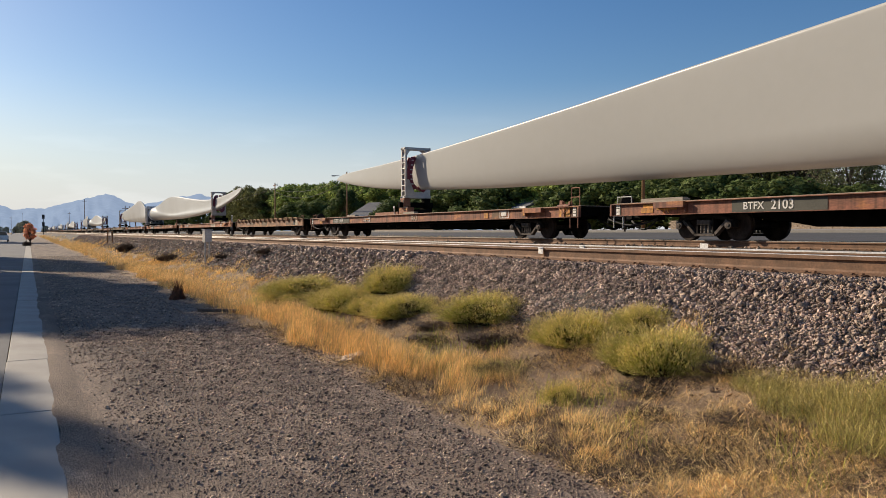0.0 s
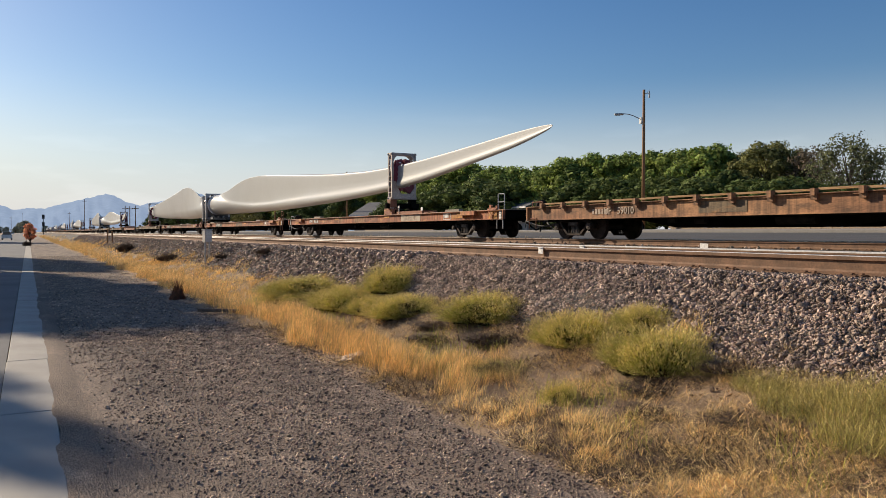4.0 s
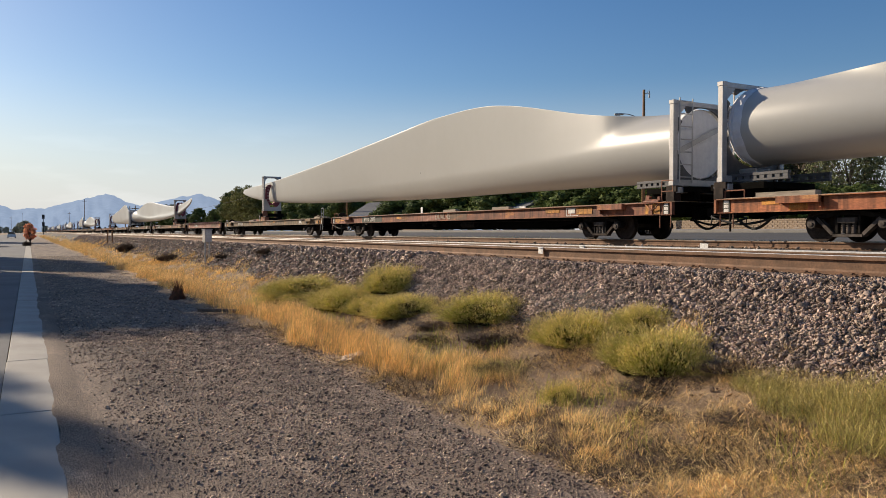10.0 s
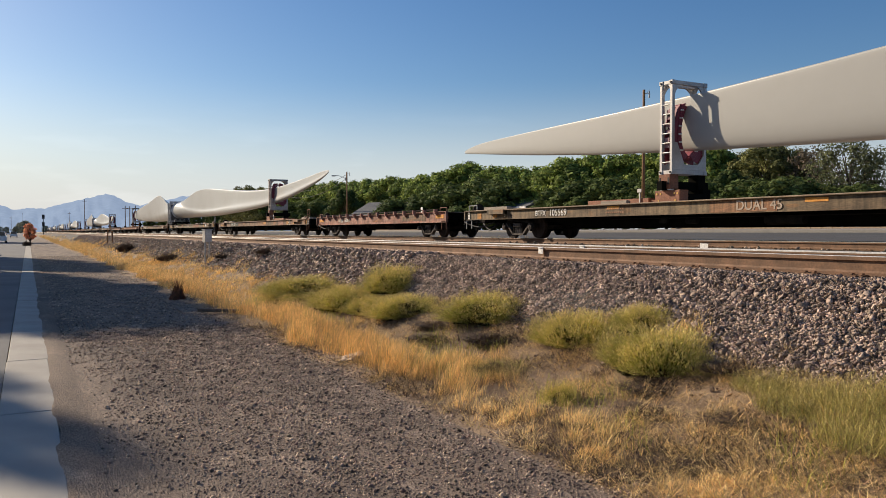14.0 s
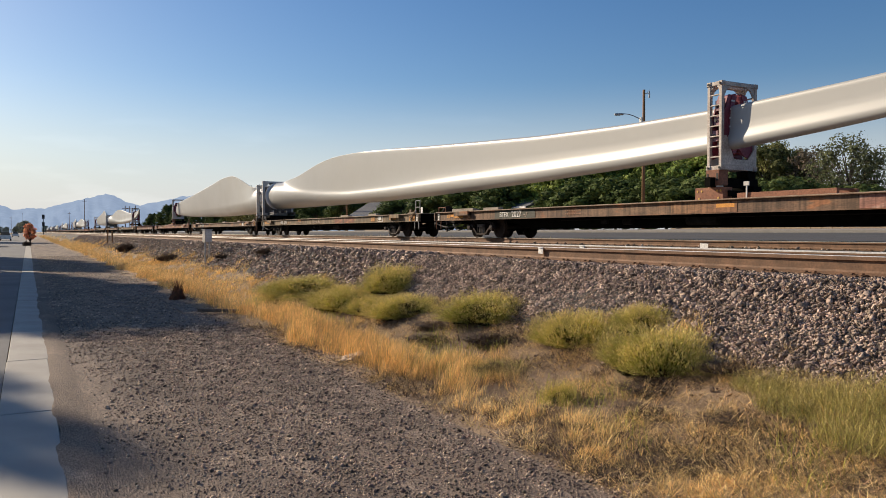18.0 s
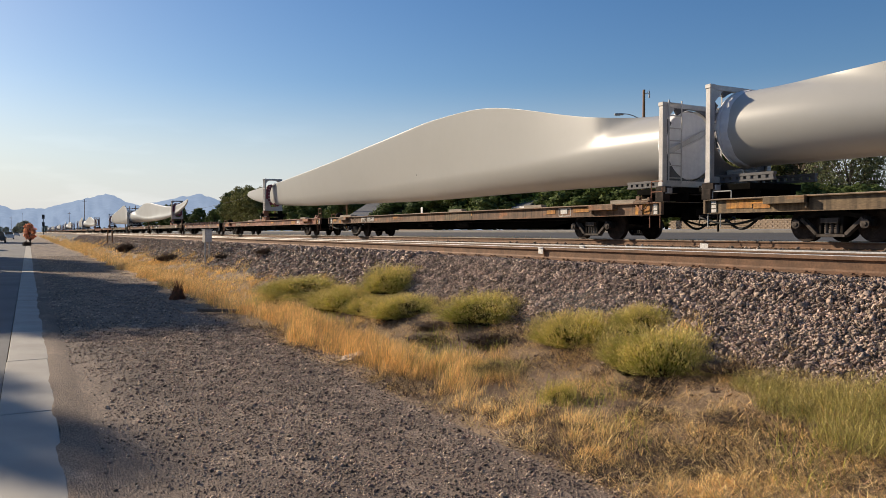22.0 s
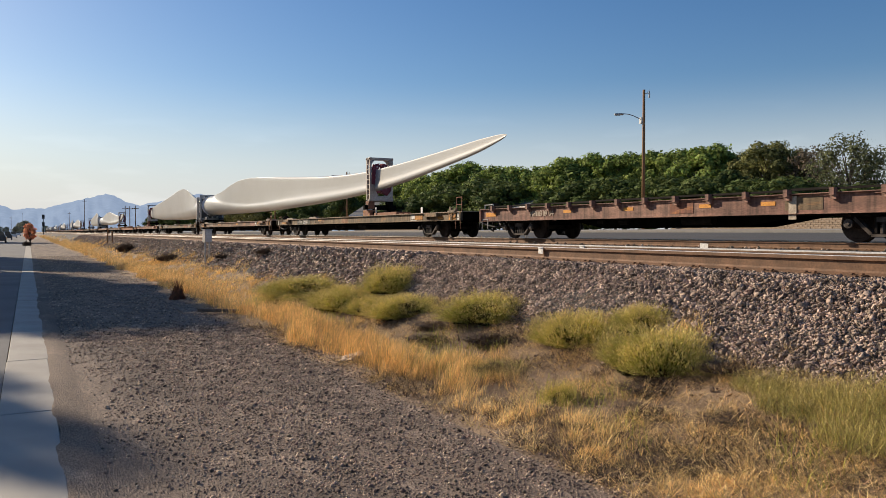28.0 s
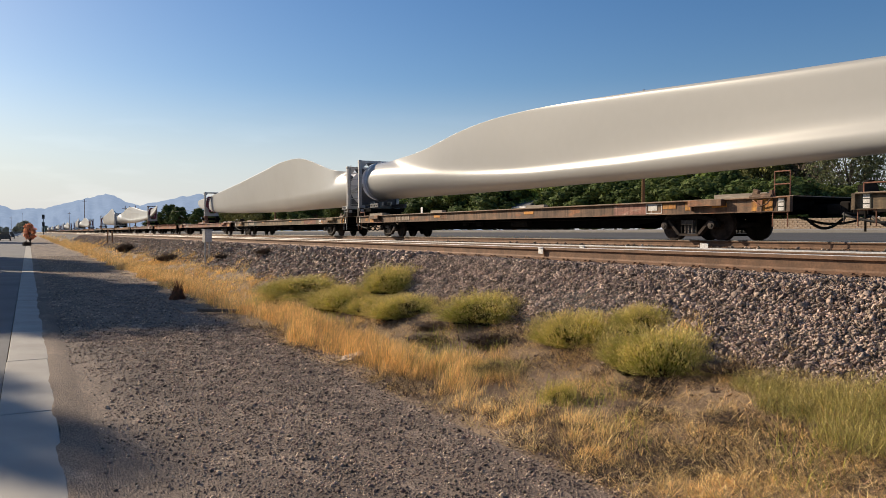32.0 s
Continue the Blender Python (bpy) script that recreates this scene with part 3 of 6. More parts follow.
def loop_make(w, h, rungs, foot):
    def make(bm):
        for s in (-1, 1):
            bar(bm, (0, s * w / 2, 0), (0, s * w / 2, h), 0.017, n=6)
        for k in range(rungs):
            z = h * (k + 1) / rungs
            bar(bm, (0, -w / 2, z), (0, w / 2, z), 0.017, n=6)
        if foot:
            for s in (-1, 1):
                bar(bm, (0, s * w / 2, 0), (0, s * w / 2, -foot), 0.017, n=6)
            bar(bm, (0, -w / 2, -foot), (0, w / 2, -foot), 0.017, n=6)
    return make


def end_bracket_make(bm):
    """Bent plates and winch lugs bolted to the corner of the deck."""
    box(bm, 0.04, 0.0, 0.05, 0.16, 0.55, 0.10, 0, 0, 3)
    box(bm, 0.02, 0.22, 0.11, 0.10, 0.16, 0.20, 18)
    box(bm, 0.03, -0.25, 0.09, 0.12, 0.10, 0.16, -12)
    box(bm, -0.045, 0.05, -0.22, 0.05, 0.16, 0.34, 6)
    bar(bm, (-0.05, -0.3, 0.02), (-0.05, 0.35, 0.02), 0.05, n=10)
    tube(bm, [(-0.07, -0.3, 0.0), (-0.10, -0.2, -0.16), (-0.09, 0.0, -0.22), (-0.07, 0.25, -0.05)], 0.016)


def hand_brake_make(bm):
    bar(bm, (0, -0.04, 0), (0, 0.04, 0), 0.28, n=18)
    box(bm, 0, 0.10, -0.1, 0.35, 0.16, 0.5)
    bar(bm, (0, 0.1, -0.9), (0, 0.1, -0.3), 0.03, n=6)


DECK, SILL_H = 1.09, 0.37


def flat_body(L):
    def make(bm):
        e = L / 2
        box(bm, 0, 0, DECK - 0.02, 2 * HALF_W - 0.14, L - 0.04, 0.05)
        for k in range(int(L / 1.5)):
            box(bm, 0, -e + 0.8 + 1.5 * k, DECK - 0.13, 2 * HALF_W - 0.3, 0.12, 0.17)
        # fish-belly centre sill, deep between the trucks
        for x in (-0.62, 0.62):
            a = [(-e + 0.4, 0.98), (e - 0.4, 0.98), (e - 0.4, 0.70), (e - 4.6, 0.68), (e - 6.6, 0.36), (-e + 6.6, 0.36), (-e + 4.6, 0.68), (-e + 0.4, 0.70)]
            f0 = [bm.verts.new((x - 0.05, y, z)) for y, z in a]
            f1 = [bm.verts.new((x + 0.05, y, z)) for y, z in a]
            bm.faces.new(f0), bm.faces.new(f1[::-1])
            for i in range(len(a)):
                bm.faces.new((f0[i], f0[(i + 1) % len(a)], f1[(i + 1) % len(a)], f1[i]))
        box(bm, 0, 0, 0.38, 1.34, L - 13.4, 0.03)
    return make


def sill_make(L, steps):
    """Channel side sill: web, flanges and the raised stiffened end pockets."""
    def make(bm):
        e = L / 2
        z0, z1 = (DECK - SILL_H, DECK) if steps else (0.65, 1.14)
        box(bm, 0, 0, (z0 + z1) / 2, 0.02, L, z1 - z0)
        box(bm, -0.045, 0, z1 - 0.012, 0.11, L, 0.024)
        box(bm, -0.035, 0, z0 + 0.010, 0.09, L, 0.02)
        for s in (-1, 1):
            box(bm, -0.05, s * (e - 0.04), (z0 + z1) / 2, 0.10, 0.08, z1 - z0)
            if steps:
                box(bm, -0.10, s * (e - 2.55), z1 - 0.085, 0.20, 1.15, 0.17)
                box(bm, -0.06, s * (e - 3.1), z1 - 0.15, 0.1, 0.05, 0.28)
    return make


def stake_make(bm):
    box(bm, -0.08, 0, 0.02, 0.16, 0.12, 0.17)
    box(bm, -0.05, 0, -0.10, 0.10, 0.16, 0.12)
    box(bm, -0.02, 0.16, -0.05, 0.05, 0.22, 0.04)


def bars_make(w, h, n):
    def make(bm):
        for k in range(n):
            box(bm, 0, -w * (k + 0.5) / n, h / 2, 0.004, w / n * (0.72 if k % 3 else 0.55), h)
    return make


def scribble_make(seed, w, h):
    """Loose looping strokes sprayed on a car's side."""
    def make(bm):
        r = random.Random(seed)
        y = 0.0
        while y < w:
            step = r.uniform(0.10, 0.22)
            pts = [Vector((0, -y - step * r.uniform(0, 1), h * r.uniform(0, 1))) for _ in range(4)]
            line = []
            for p, q in zip(pts, pts[1:]):
                line += [p.lerp(q, k / 4) + Vector((0, 0.02 * math.sin(3 * k), 0.03 * math.sin(math.pi * k / 4))) for k in range(4)]
            tube(bm, line + [pts[-1]], 0.011, 4)
            y += step
        for v in bm.verts:
            v.co.x *= 0.25
    return make


SCRIBBLES = {1: (1.9, 0.6), 3: (7.0, 0.7), 4: (18.0, 0.8), 8: (6.6, 0.5), 10: (3.6, 0.5), 13: (8.2, 0.6)}   # car: metres from its far end, width

SPECS = [  # paint, car mark, dark panel, wide lettering, yellow bits
    ("red", "BTFX 2103", True, ""), ("red", "BTFX 359", True, "KIO"), ("tan", "UP 59010", False, ""), ("orange", "BTFX 90178", False, "DUAL 45"),
    ("orange", "BTFX 2084", True, "FULL-LENGTH"), ("red", "BTFX 2073", True, "DUAL 45"), ("olive", "BTFX 105569", False, "DUAL 45"), ("pink", "UP 50053", False, ""), ("brown", "BTFX 2027", True, ""),
    ("olive", "BTFX 2095", False, "DUAL 45"), ("brown", "BTFX 105641", False, ""), ("red", "", False, ""), ("mauve", "MP 319 04", False, ""), ("olive", "BTFX 105660", True, ""), ("brown", "", False, "")]
PAINT_WORDS = {"red": "oxide-red", "orange": "rust-orange", "brown": "faded brown", "olive": "tan-olive", "tan": "tan and rust", "pink": "faded red", "mauve": "weathered brown-red"}


def flat_car(i, y0, y1):
    paint, words, panel, wide, = SPECS[i] if i < len(SPECS) else (("mauve", "tan", "brown", "olive", "red", "orange")[i % 6], "", i % 3 == 0, "")
    idler = i % 5 == 2
    L = y1 - y0 - 1.55
    e = L / 2
    near = i < 16
    car = new("idler_car" if idler else "flat_car")
    car.empty_display_size = 0.5
    tagged(car, f"{PAINT_WORDS[paint]} steel {'idler flat car with stake pockets' if idler else 'flat car loaded with a turbine blade'}", "railway wagon", "cars of the train")
    R = RUST[paint]
    key = f"{paint}{L:.1f}{idler}"
    hang("underframe", cached("body" + f"{L:.1f}", flat_body(L), M_UNDER), car)
    hang("deck", cached("deck" + f"{L:.1f}", lambda bm: box(bm, 0, 0, DECK + 0.012, 2 * HALF_W - 0.10, L, 0.02), M_DECKTOP), car)
    hang("side_sill", cached("sill" + key, sill_make(L, not idler), R, bevel=0.004), car, pose(-HALF_W + 0.05, 0, 0))
    hang("side_sill", cached("sill" + key, sill_make(L, not idler), R), car, pose(HALF_W - 0.05, 0, 0, 0, 0, 180))
    for s in (-1, 1):
        flip = 0 if s > 0 else 180
        # end sill in near-black: the shade on its end face is painted
        hang("end_sill", cached("end", lambda bm: (box(bm, 0, 0, DECK - 0.17, 2 * HALF_W - 0.24, 0.08, 0.30), box(bm, 0, -0.12, DECK - 0.33, 0.8, 0.3, 0.30)), M_UNDER), car, pose(0, s * (e - 0.22), 0))
        truck(car, s * (e - (2.35 if idler else 3.5)), "grey" if i % 3 != 2 else "dark")
        hang("coupler", cached("coupler", coupler_make, M_STEEL, bevel=0.02), car, pose(0, s * (e - 0.25), 0.80, 0, 0, flip))
        if near:
            hang("brake_hose", cached("hose", hose_make, M_RUBBER), car, pose(0, s * (e + 0.05), 0.62, 0, 0, flip))
            hang("step_ladder", cached("step" + ("a" if i % 3 else "b"), loop_make(0.42, 0.36, 1, 0.0), M_STAND if i % 3 else M_GREYMETAL), car, pose(-HALF_W + 0.02, s * (e - 0.32), DECK - SILL_H - 0.36))
            if s > 0 or idler:
                hang("grab_rail", cached("grab" + ("a" if i % 3 else "b"), loop_make(0.62, 0.22, 1, 0.0), M_STAND if i % 3 else M_GREYMETAL), car, pose(-HALF_W + 0.10, s * (e - 0.5), DECK))
            else:
                hang("end_ladder", cached("tall_ladder" + ("a" if i % 3 else "b"), loop_make(0.44, 0.62, 2, 0.0), M_STAND if i % 3 else M_GREYMETAL), car, pose(-HALF_W + 0.07, s * (e - 0.30), DECK))
                hang("end_bracket", cached("bracket" + paint, end_bracket_make, R, bevel=0.008), car, pose(-HALF_W + 0.06, s * (e - 0.85), DECK))
    if near or i < 24:
        front = -e
        sx = -HALF_W - 0.012 + 0.05
        if idler:
            n = 15
            for k in range(n):
                y = -e + 1.0 + (L - 2.0) * k / (n - 1)
                hang("stake_pocket", cached("stake" + paint, stake_make, R), car, pose(-HALF_W + 0.03, y, DECK + 0.05))
            for k in range(n - 1):
                y = -e + 1.0 + (L - 2.0) * (k + 0.5) / (n - 1)
                hang("side_board", cached(f"board{key}{k % 3}", lambda bm: box(bm, 0, 0, 0, 0.14, (L - 2.0) / (n - 1) - 0.06 - 0.05 * (k % 3), 0.055), (M_WOODTAN if i == 2 else M_STEEL)), car, pose(-HALF_W + 0.07, y, DECK + 0.135 + random.uniform(-0.012, 0.012), random.uniform(-0.5, 0.5), random.uniform(-4, 4), 0))
            if i == 2:
                for y, w, m in ((-e + 2.05, 0.5, M_PANEL), (-e + 1.55, 0.45, M_PATCH)):
                    hang("paint_patch", mesh_of(lambda bm: box(bm, 0, 0, 0, 0.005, w, 0.34), m), car, pose(sx - 0.006, y, DECK - 0.2), "square of greenish primer")
            tagged(hang("faded_marking", cached("idmark", bars_make(0.75, 0.16, 5), M_FADED), car, pose(sx - 0.008, e - 3.6, DECK - SILL_H / 2 - 0.1), "worn illegible stencil marks"), kind="stuff")
            if words:
                mark, _, number = words.partition(" ")
                style, y = {2: (M_FADED, e - 4.2), 7: (M_LETTER, e - 4.1)}.get(i, (M_FADED, e - 3.4))
                hang("lettering", text_mesh(mark, 0.30, style), car, pose(sx - 0.014, y, DECK - SILL_H / 2 - 0.11), "white stencilled lettering")
                hang("lettering", text_mesh(number, 0.30, style), car, pose(sx - 0.014, y - 0.62, DECK - SILL_H / 2 - 0.11), "white stencilled number")
            if i == 12:
                hang("repair_plate", cached("plate12", lambda bm: box(bm, 0, 0, 0, 0.02, 0.21, 0.56), M_PATCH), car, pose(sx - 0.012, -4.9, DECK - 0.28), "pale upright repair plate")
                for y in (3.8, 0.8, -2.2, -4.2):
                    hang("reflector", cached("refl12", lambda bm: box(bm, 0, 0, 0, 0.005, 0.42, 0.10), M_YELLOW), car, pose(sx - 0.006, y, DECK - 0.16))
            for s in (-1, 1) if i != 2 else ():
                hang("reflector", cached("refl1", lambda bm: box(bm, 0, 0, 0, 0.005, 0.75, 0.16), M_YELLOW), car, pose(sx - 0.006, s * (e - 0.75), DECK - 0.17))
        else:
            for k, w in ((-0.42, 0.5), (-0.1, 0.6), (0.16, 0.55), (0.44, 0.5)):
                if (i + int(k * 50)) % 4:
                    hang("reflector", cached(f"refl{w}", lambda bm: box(bm, 0, 0, 0, 0.005, w, 0.10), M_YELLOW), car, pose(sx - 0.006, k * L, DECK - 0.10 - 0.03 * (i % 3)))
            yt = e - {1: 4.3, 3: 4.35, 4: 5.3, 8: 5.3}.get(i, 5.0)
            if panel:
                hang("number_panel", cached("panel", lambda bm: box(bm, 0, 0, 0, 0.006, 2.7, SILL_H - 0.05), M_PANEL), car, pose(sx - 0.006, yt - 1.0, DECK - SILL_H / 2))
            if words:
                mark, _, number = words.partition(" ")
                hang("lettering", text_mesh(mark, 0.27, M_LETTER), car, pose(sx - 0.014, yt, DECK - SILL_H / 2 - 0.095), "white stencilled lettering")
                hang("lettering", text_mesh(number, 0.33, M_LETTER), car, pose(sx - 0.014, yt - 0.83, DECK - SILL_H / 2 - 0.105), "white stencilled number")
            else:
                tagged(hang("faded_marking", cached("fademark", bars_make(1.5, 0.2, 9), M_FADED), car, pose(sx - 0.008, yt, DECK - SILL_H / 2 - 0.1), "worn illegible stencil marks"), kind="stuff")
            if wide:
                yd = {3: -4.75, 5: 0.6, 9: 1.6}.get(i, -0.4)
                yw = -1.0 if wide != "FULL-LENGTH" else -4.0
                if wide == "DUAL 45":
                    if i == 3:
                        hang("pale_patch", cached("patch", lambda bm: box(bm, 0, 0, 0, 0.006, 2.1, SILL_H - 0.06), M_PATCH), car, pose(sx - 0.006, yd - 0.75, DECK - SILL_H / 2))
                    hang("lettering", text_mesh(wide, 0.36, M_FADED), car, pose(sx - 0.014, yd, DECK - SILL_H / 2 - 0.11), "worn stencilled lettering")
                elif wide != "FULL-LENGTH":
                    hang("lettering", text_mesh(wide, 0.34, M_FADED), car, pose(sx - 0.010, yw, DECK - SILL_H / 2 - 0.12), "worn stencilled lettering")
                else:
                    tagged(hang("faded_marking", cached("longmark", bars_make(5.5, 0.16, 34), M_FAINT), car, pose(sx - 0.008, yw, DECK - SILL_H / 2 - 0.1), "worn illegible stencil marks"), kind="stuff")
            for end in (e - 0.30, -e + 0.30):
                board = hang("card_board", cached("cardboard", lambda bm: box(bm, 0, 0, 0, 0.012, 0.22, 0.36), M_PANEL), car, pose(sx - 0.008, end, DECK - SILL_H / 2), "dark board with white cards")
                for k in range(3):
                    hang("card", cached("card", lambda bm: box(bm, 0, 0, 0, 0.006, 0.15, 0.085), M_LETTER), board, pose(-0.008, 0, 0.11 - 0.11 * k))
            dab = random.Random(77 * i + 5)
            for k in range(4):
                w, h = dab.choice((0.3, 0.5, 0.8)), dab.choice((0.14, 0.22))
                hang("paint_dab", cached(f"dab{w}{h}", lambda bm: box(bm, 0, 0, 0, 0.004, w, h), M_MUSTARD), car, pose(sx - 0.011, (e - dab.uniform(0.9, 2.6) if k % 2 else -e + dab.uniform(0.7, 6.0)), DECK - SILL_H / 2 + dab.uniform(-0.05, 0.06)), "dab of mustard paint")
            hang("paint_dab", cached("dabend", lambda bm: box(bm, 0, 0, 0, 0.004, 0.62, 0.30), M_MUSTARD), car, pose(sx - 0.010, -e + 0.85, DECK - SILL_H / 2), "worn mustard paint at the car's end")
            if i in SCRIBBLES:
                hang("scribble", mesh_of(scribble_make(i, SCRIBBLES[i][1], 0.26), M_FADED), car, pose(sx - 0.014, e - SCRIBBLES[i][0], DECK - SILL_H / 2 - 0.13), "pale sprayed scribble")
            for k in range(2):
                hang("deck_timber", cached("dunnage", lambda bm: (box(bm, 0, 0, 0.05, 0.13, 1.15, 0.10), box(bm, 0.16, 0.06, 0.05, 0.12, 1.05, 0.09)), M_WOODBLOCK, bevel=0.008), car, pose(-HALF_W + 0.22, dab.uniform(-0.42, 0.42) * L, DECK + 0.022, 0, 0, dab.uniform(-3, 3)), "weathered timber lying on the deck")
            if i in (0, 5):
                hang("lettering", text_mesh("A", 0.34, M_YELLOW), car, pose(sx - 0.010, e - 2.2, DECK - SILL_H / 2 - 0.12), "yellow painted letter")
            if i == 1:
                for k, line in enumerate(("LD LMT  158000", "LT WT    81200")):
                    hang("lettering", text_mesh(line, 0.125, M_LETTER), car, pose(sx - 0.014, e - 8.8, DECK - SILL_H / 2 + 0.03 - 0.13 * k), "small white data line")
            else:
                for k in range(2):
                    tagged(hang("data_stencil", cached("data", bars_make(0.85, 0.045, 9), M_FAINT), car, pose(sx - 0.008, e - 8.8 - 0.3 * (i % 3), DECK - SILL_H / 2 + 0.03 - 0.11 * k), "small illegible data line"), kind="stuff")
            hang("test_panel", cached("testp", lambda bm: [box(bm, 0, a, b, 0.005, c, d) for a, b, c, d in ((0, 0.13, 0.62, 0.025), (0, -0.13, 0.62, 0.025), (-0.31, 0, 0.025, 0.28), (0.31, 0, 0.025, 0.28), (0.1, 0, 0.02, 0.26), (0.04, 0.03, 0.36, 0.16))], M_LETTER), car, pose(sx - 0.008, -e + 4.6, DECK - SILL_H / 2))
            if i % 2 == 0:
                for s in (-1, 1):
                    hang("timber_block", cached("timber", lambda bm: (box(bm, 0, 0, 0.06, 0.22, 1.7, 0.12), box(bm, 0.3, 0.1, 0.05, 0.2, 1.5, 0.10)), M_WOODBLOCK, bevel=0.01), car, pose(-HALF_W + 0.45, s * (e - 1.8), DECK + 0.025))
        # rectangles of other paint where the side was patched
        for k in range(2):
            pr = random.Random(31 * i + k)
            w, tone = pr.uniform(0.8, 2.6), pr.choice(("red", "brown", "olive", "tan", "pink"))
            y = pr.uniform(-0.38, 0.05) * L
            if tone != paint:
                hang("repaint_patch", mesh_of(lambda bm: box(bm, 0, 0, 0, 0.004, w, SILL_H - 0.06), RUST[tone]), car, pose(sx - 0.004 - 0.003 * k, y, DECK - SILL_H / 2), "patch of other paint")
        # air pipe and brake gear along the black underframe
        hang("air_pipe", cached("pipe" + f"{L:.1f}", lambda bm: (bar(bm, (0, -L * 0.32, 0.64), (0, L * 0.18, 0.64), 0.014, n=6), bar(bm, (0.15, -2, 0.55), (0.15, -0.9, 0.55), 0.13, n=12), bar(bm, (0.15, 1.4, 0.55), (0.15, 1.8, 0.55), 0.09, n=12), box(bm, 0.05, 2.6, 0.55, 0.1, 0.3, 0.12)), M_STEEL), car, pose(-0.95, 0, 0))
        hang("hand_brake", cached("brake", hand_brake_make, M_STEEL), car, pose(-0.7, e + 0.05, DECK + 0.05))
    MOVERS.append((car, TRACK_2, (y0 + y1) / 2, RAIL_Z, 0))
    return car


# ---- blades and their frames ----
def soft_curve(u, us, ps):
    """A curve through the points with its kinks rounded off."""
    r = 0.04 * min(1.0, 10 * u, 10 * (1 - u))
    return float(np.mean([np.interp(u + r * k, us, ps) for k in (-1, -0.6, -0.2, 0.2, 0.6, 1)]))


def finned(z, edge, r, lean, brow, near, tube_r):
    """Outline of a round tube that turns above its brow into a nearly upright face, up to a thin trailing edge."""
    soft = 0.16 * tube_r
    k = r / tube_r
    tube_x = k * math.sqrt(max(0.0, tube_r ** 2 - z * z))
    brow = max(brow, lean)
    t0, t1, z1 = math.tan(radians(brow)), math.tan(radians(lean)), tube_r * math.sin(radians(brow))

    def face(q):
        q -= z1
        return k * max(0.02, tube_r * math.cos(radians(brow)) - t1 * q - (t0 - t1) * soft * (1 - math.exp(-q / soft)))
    if near:
        return -(tube_x if z <= z1 else face(z))
    if z <= 0:
        return tube_x
    u = min(1.0, z / edge)
    return (1 - u ** 3) * max(tube_x, 0.35 * r) + u ** 3 * (0.05 - face(max(edge, z1)))


ROOT_R = 1.04
ROOT_Z = {True: 4.37, False: 4.11}
LENGTH = {True: 59.1, False: 59.2}
ALONG = [0, 1.5, 3, 4.5, 6, 7.5, 9, 10.5, 12, 14, 16, 18, 21, 25, 30, 35, 40, 44, 48, 52, 55, 57, 59]


def eased(v, knots, values, width=1.4):
    """A value along the blade with its kinks rounded off."""
    q = np.linspace(-width, width, 15)
    return float(np.average(np.interp(v + q, knots, values), weights=np.exp(-2.2 * (q / width) ** 2)))


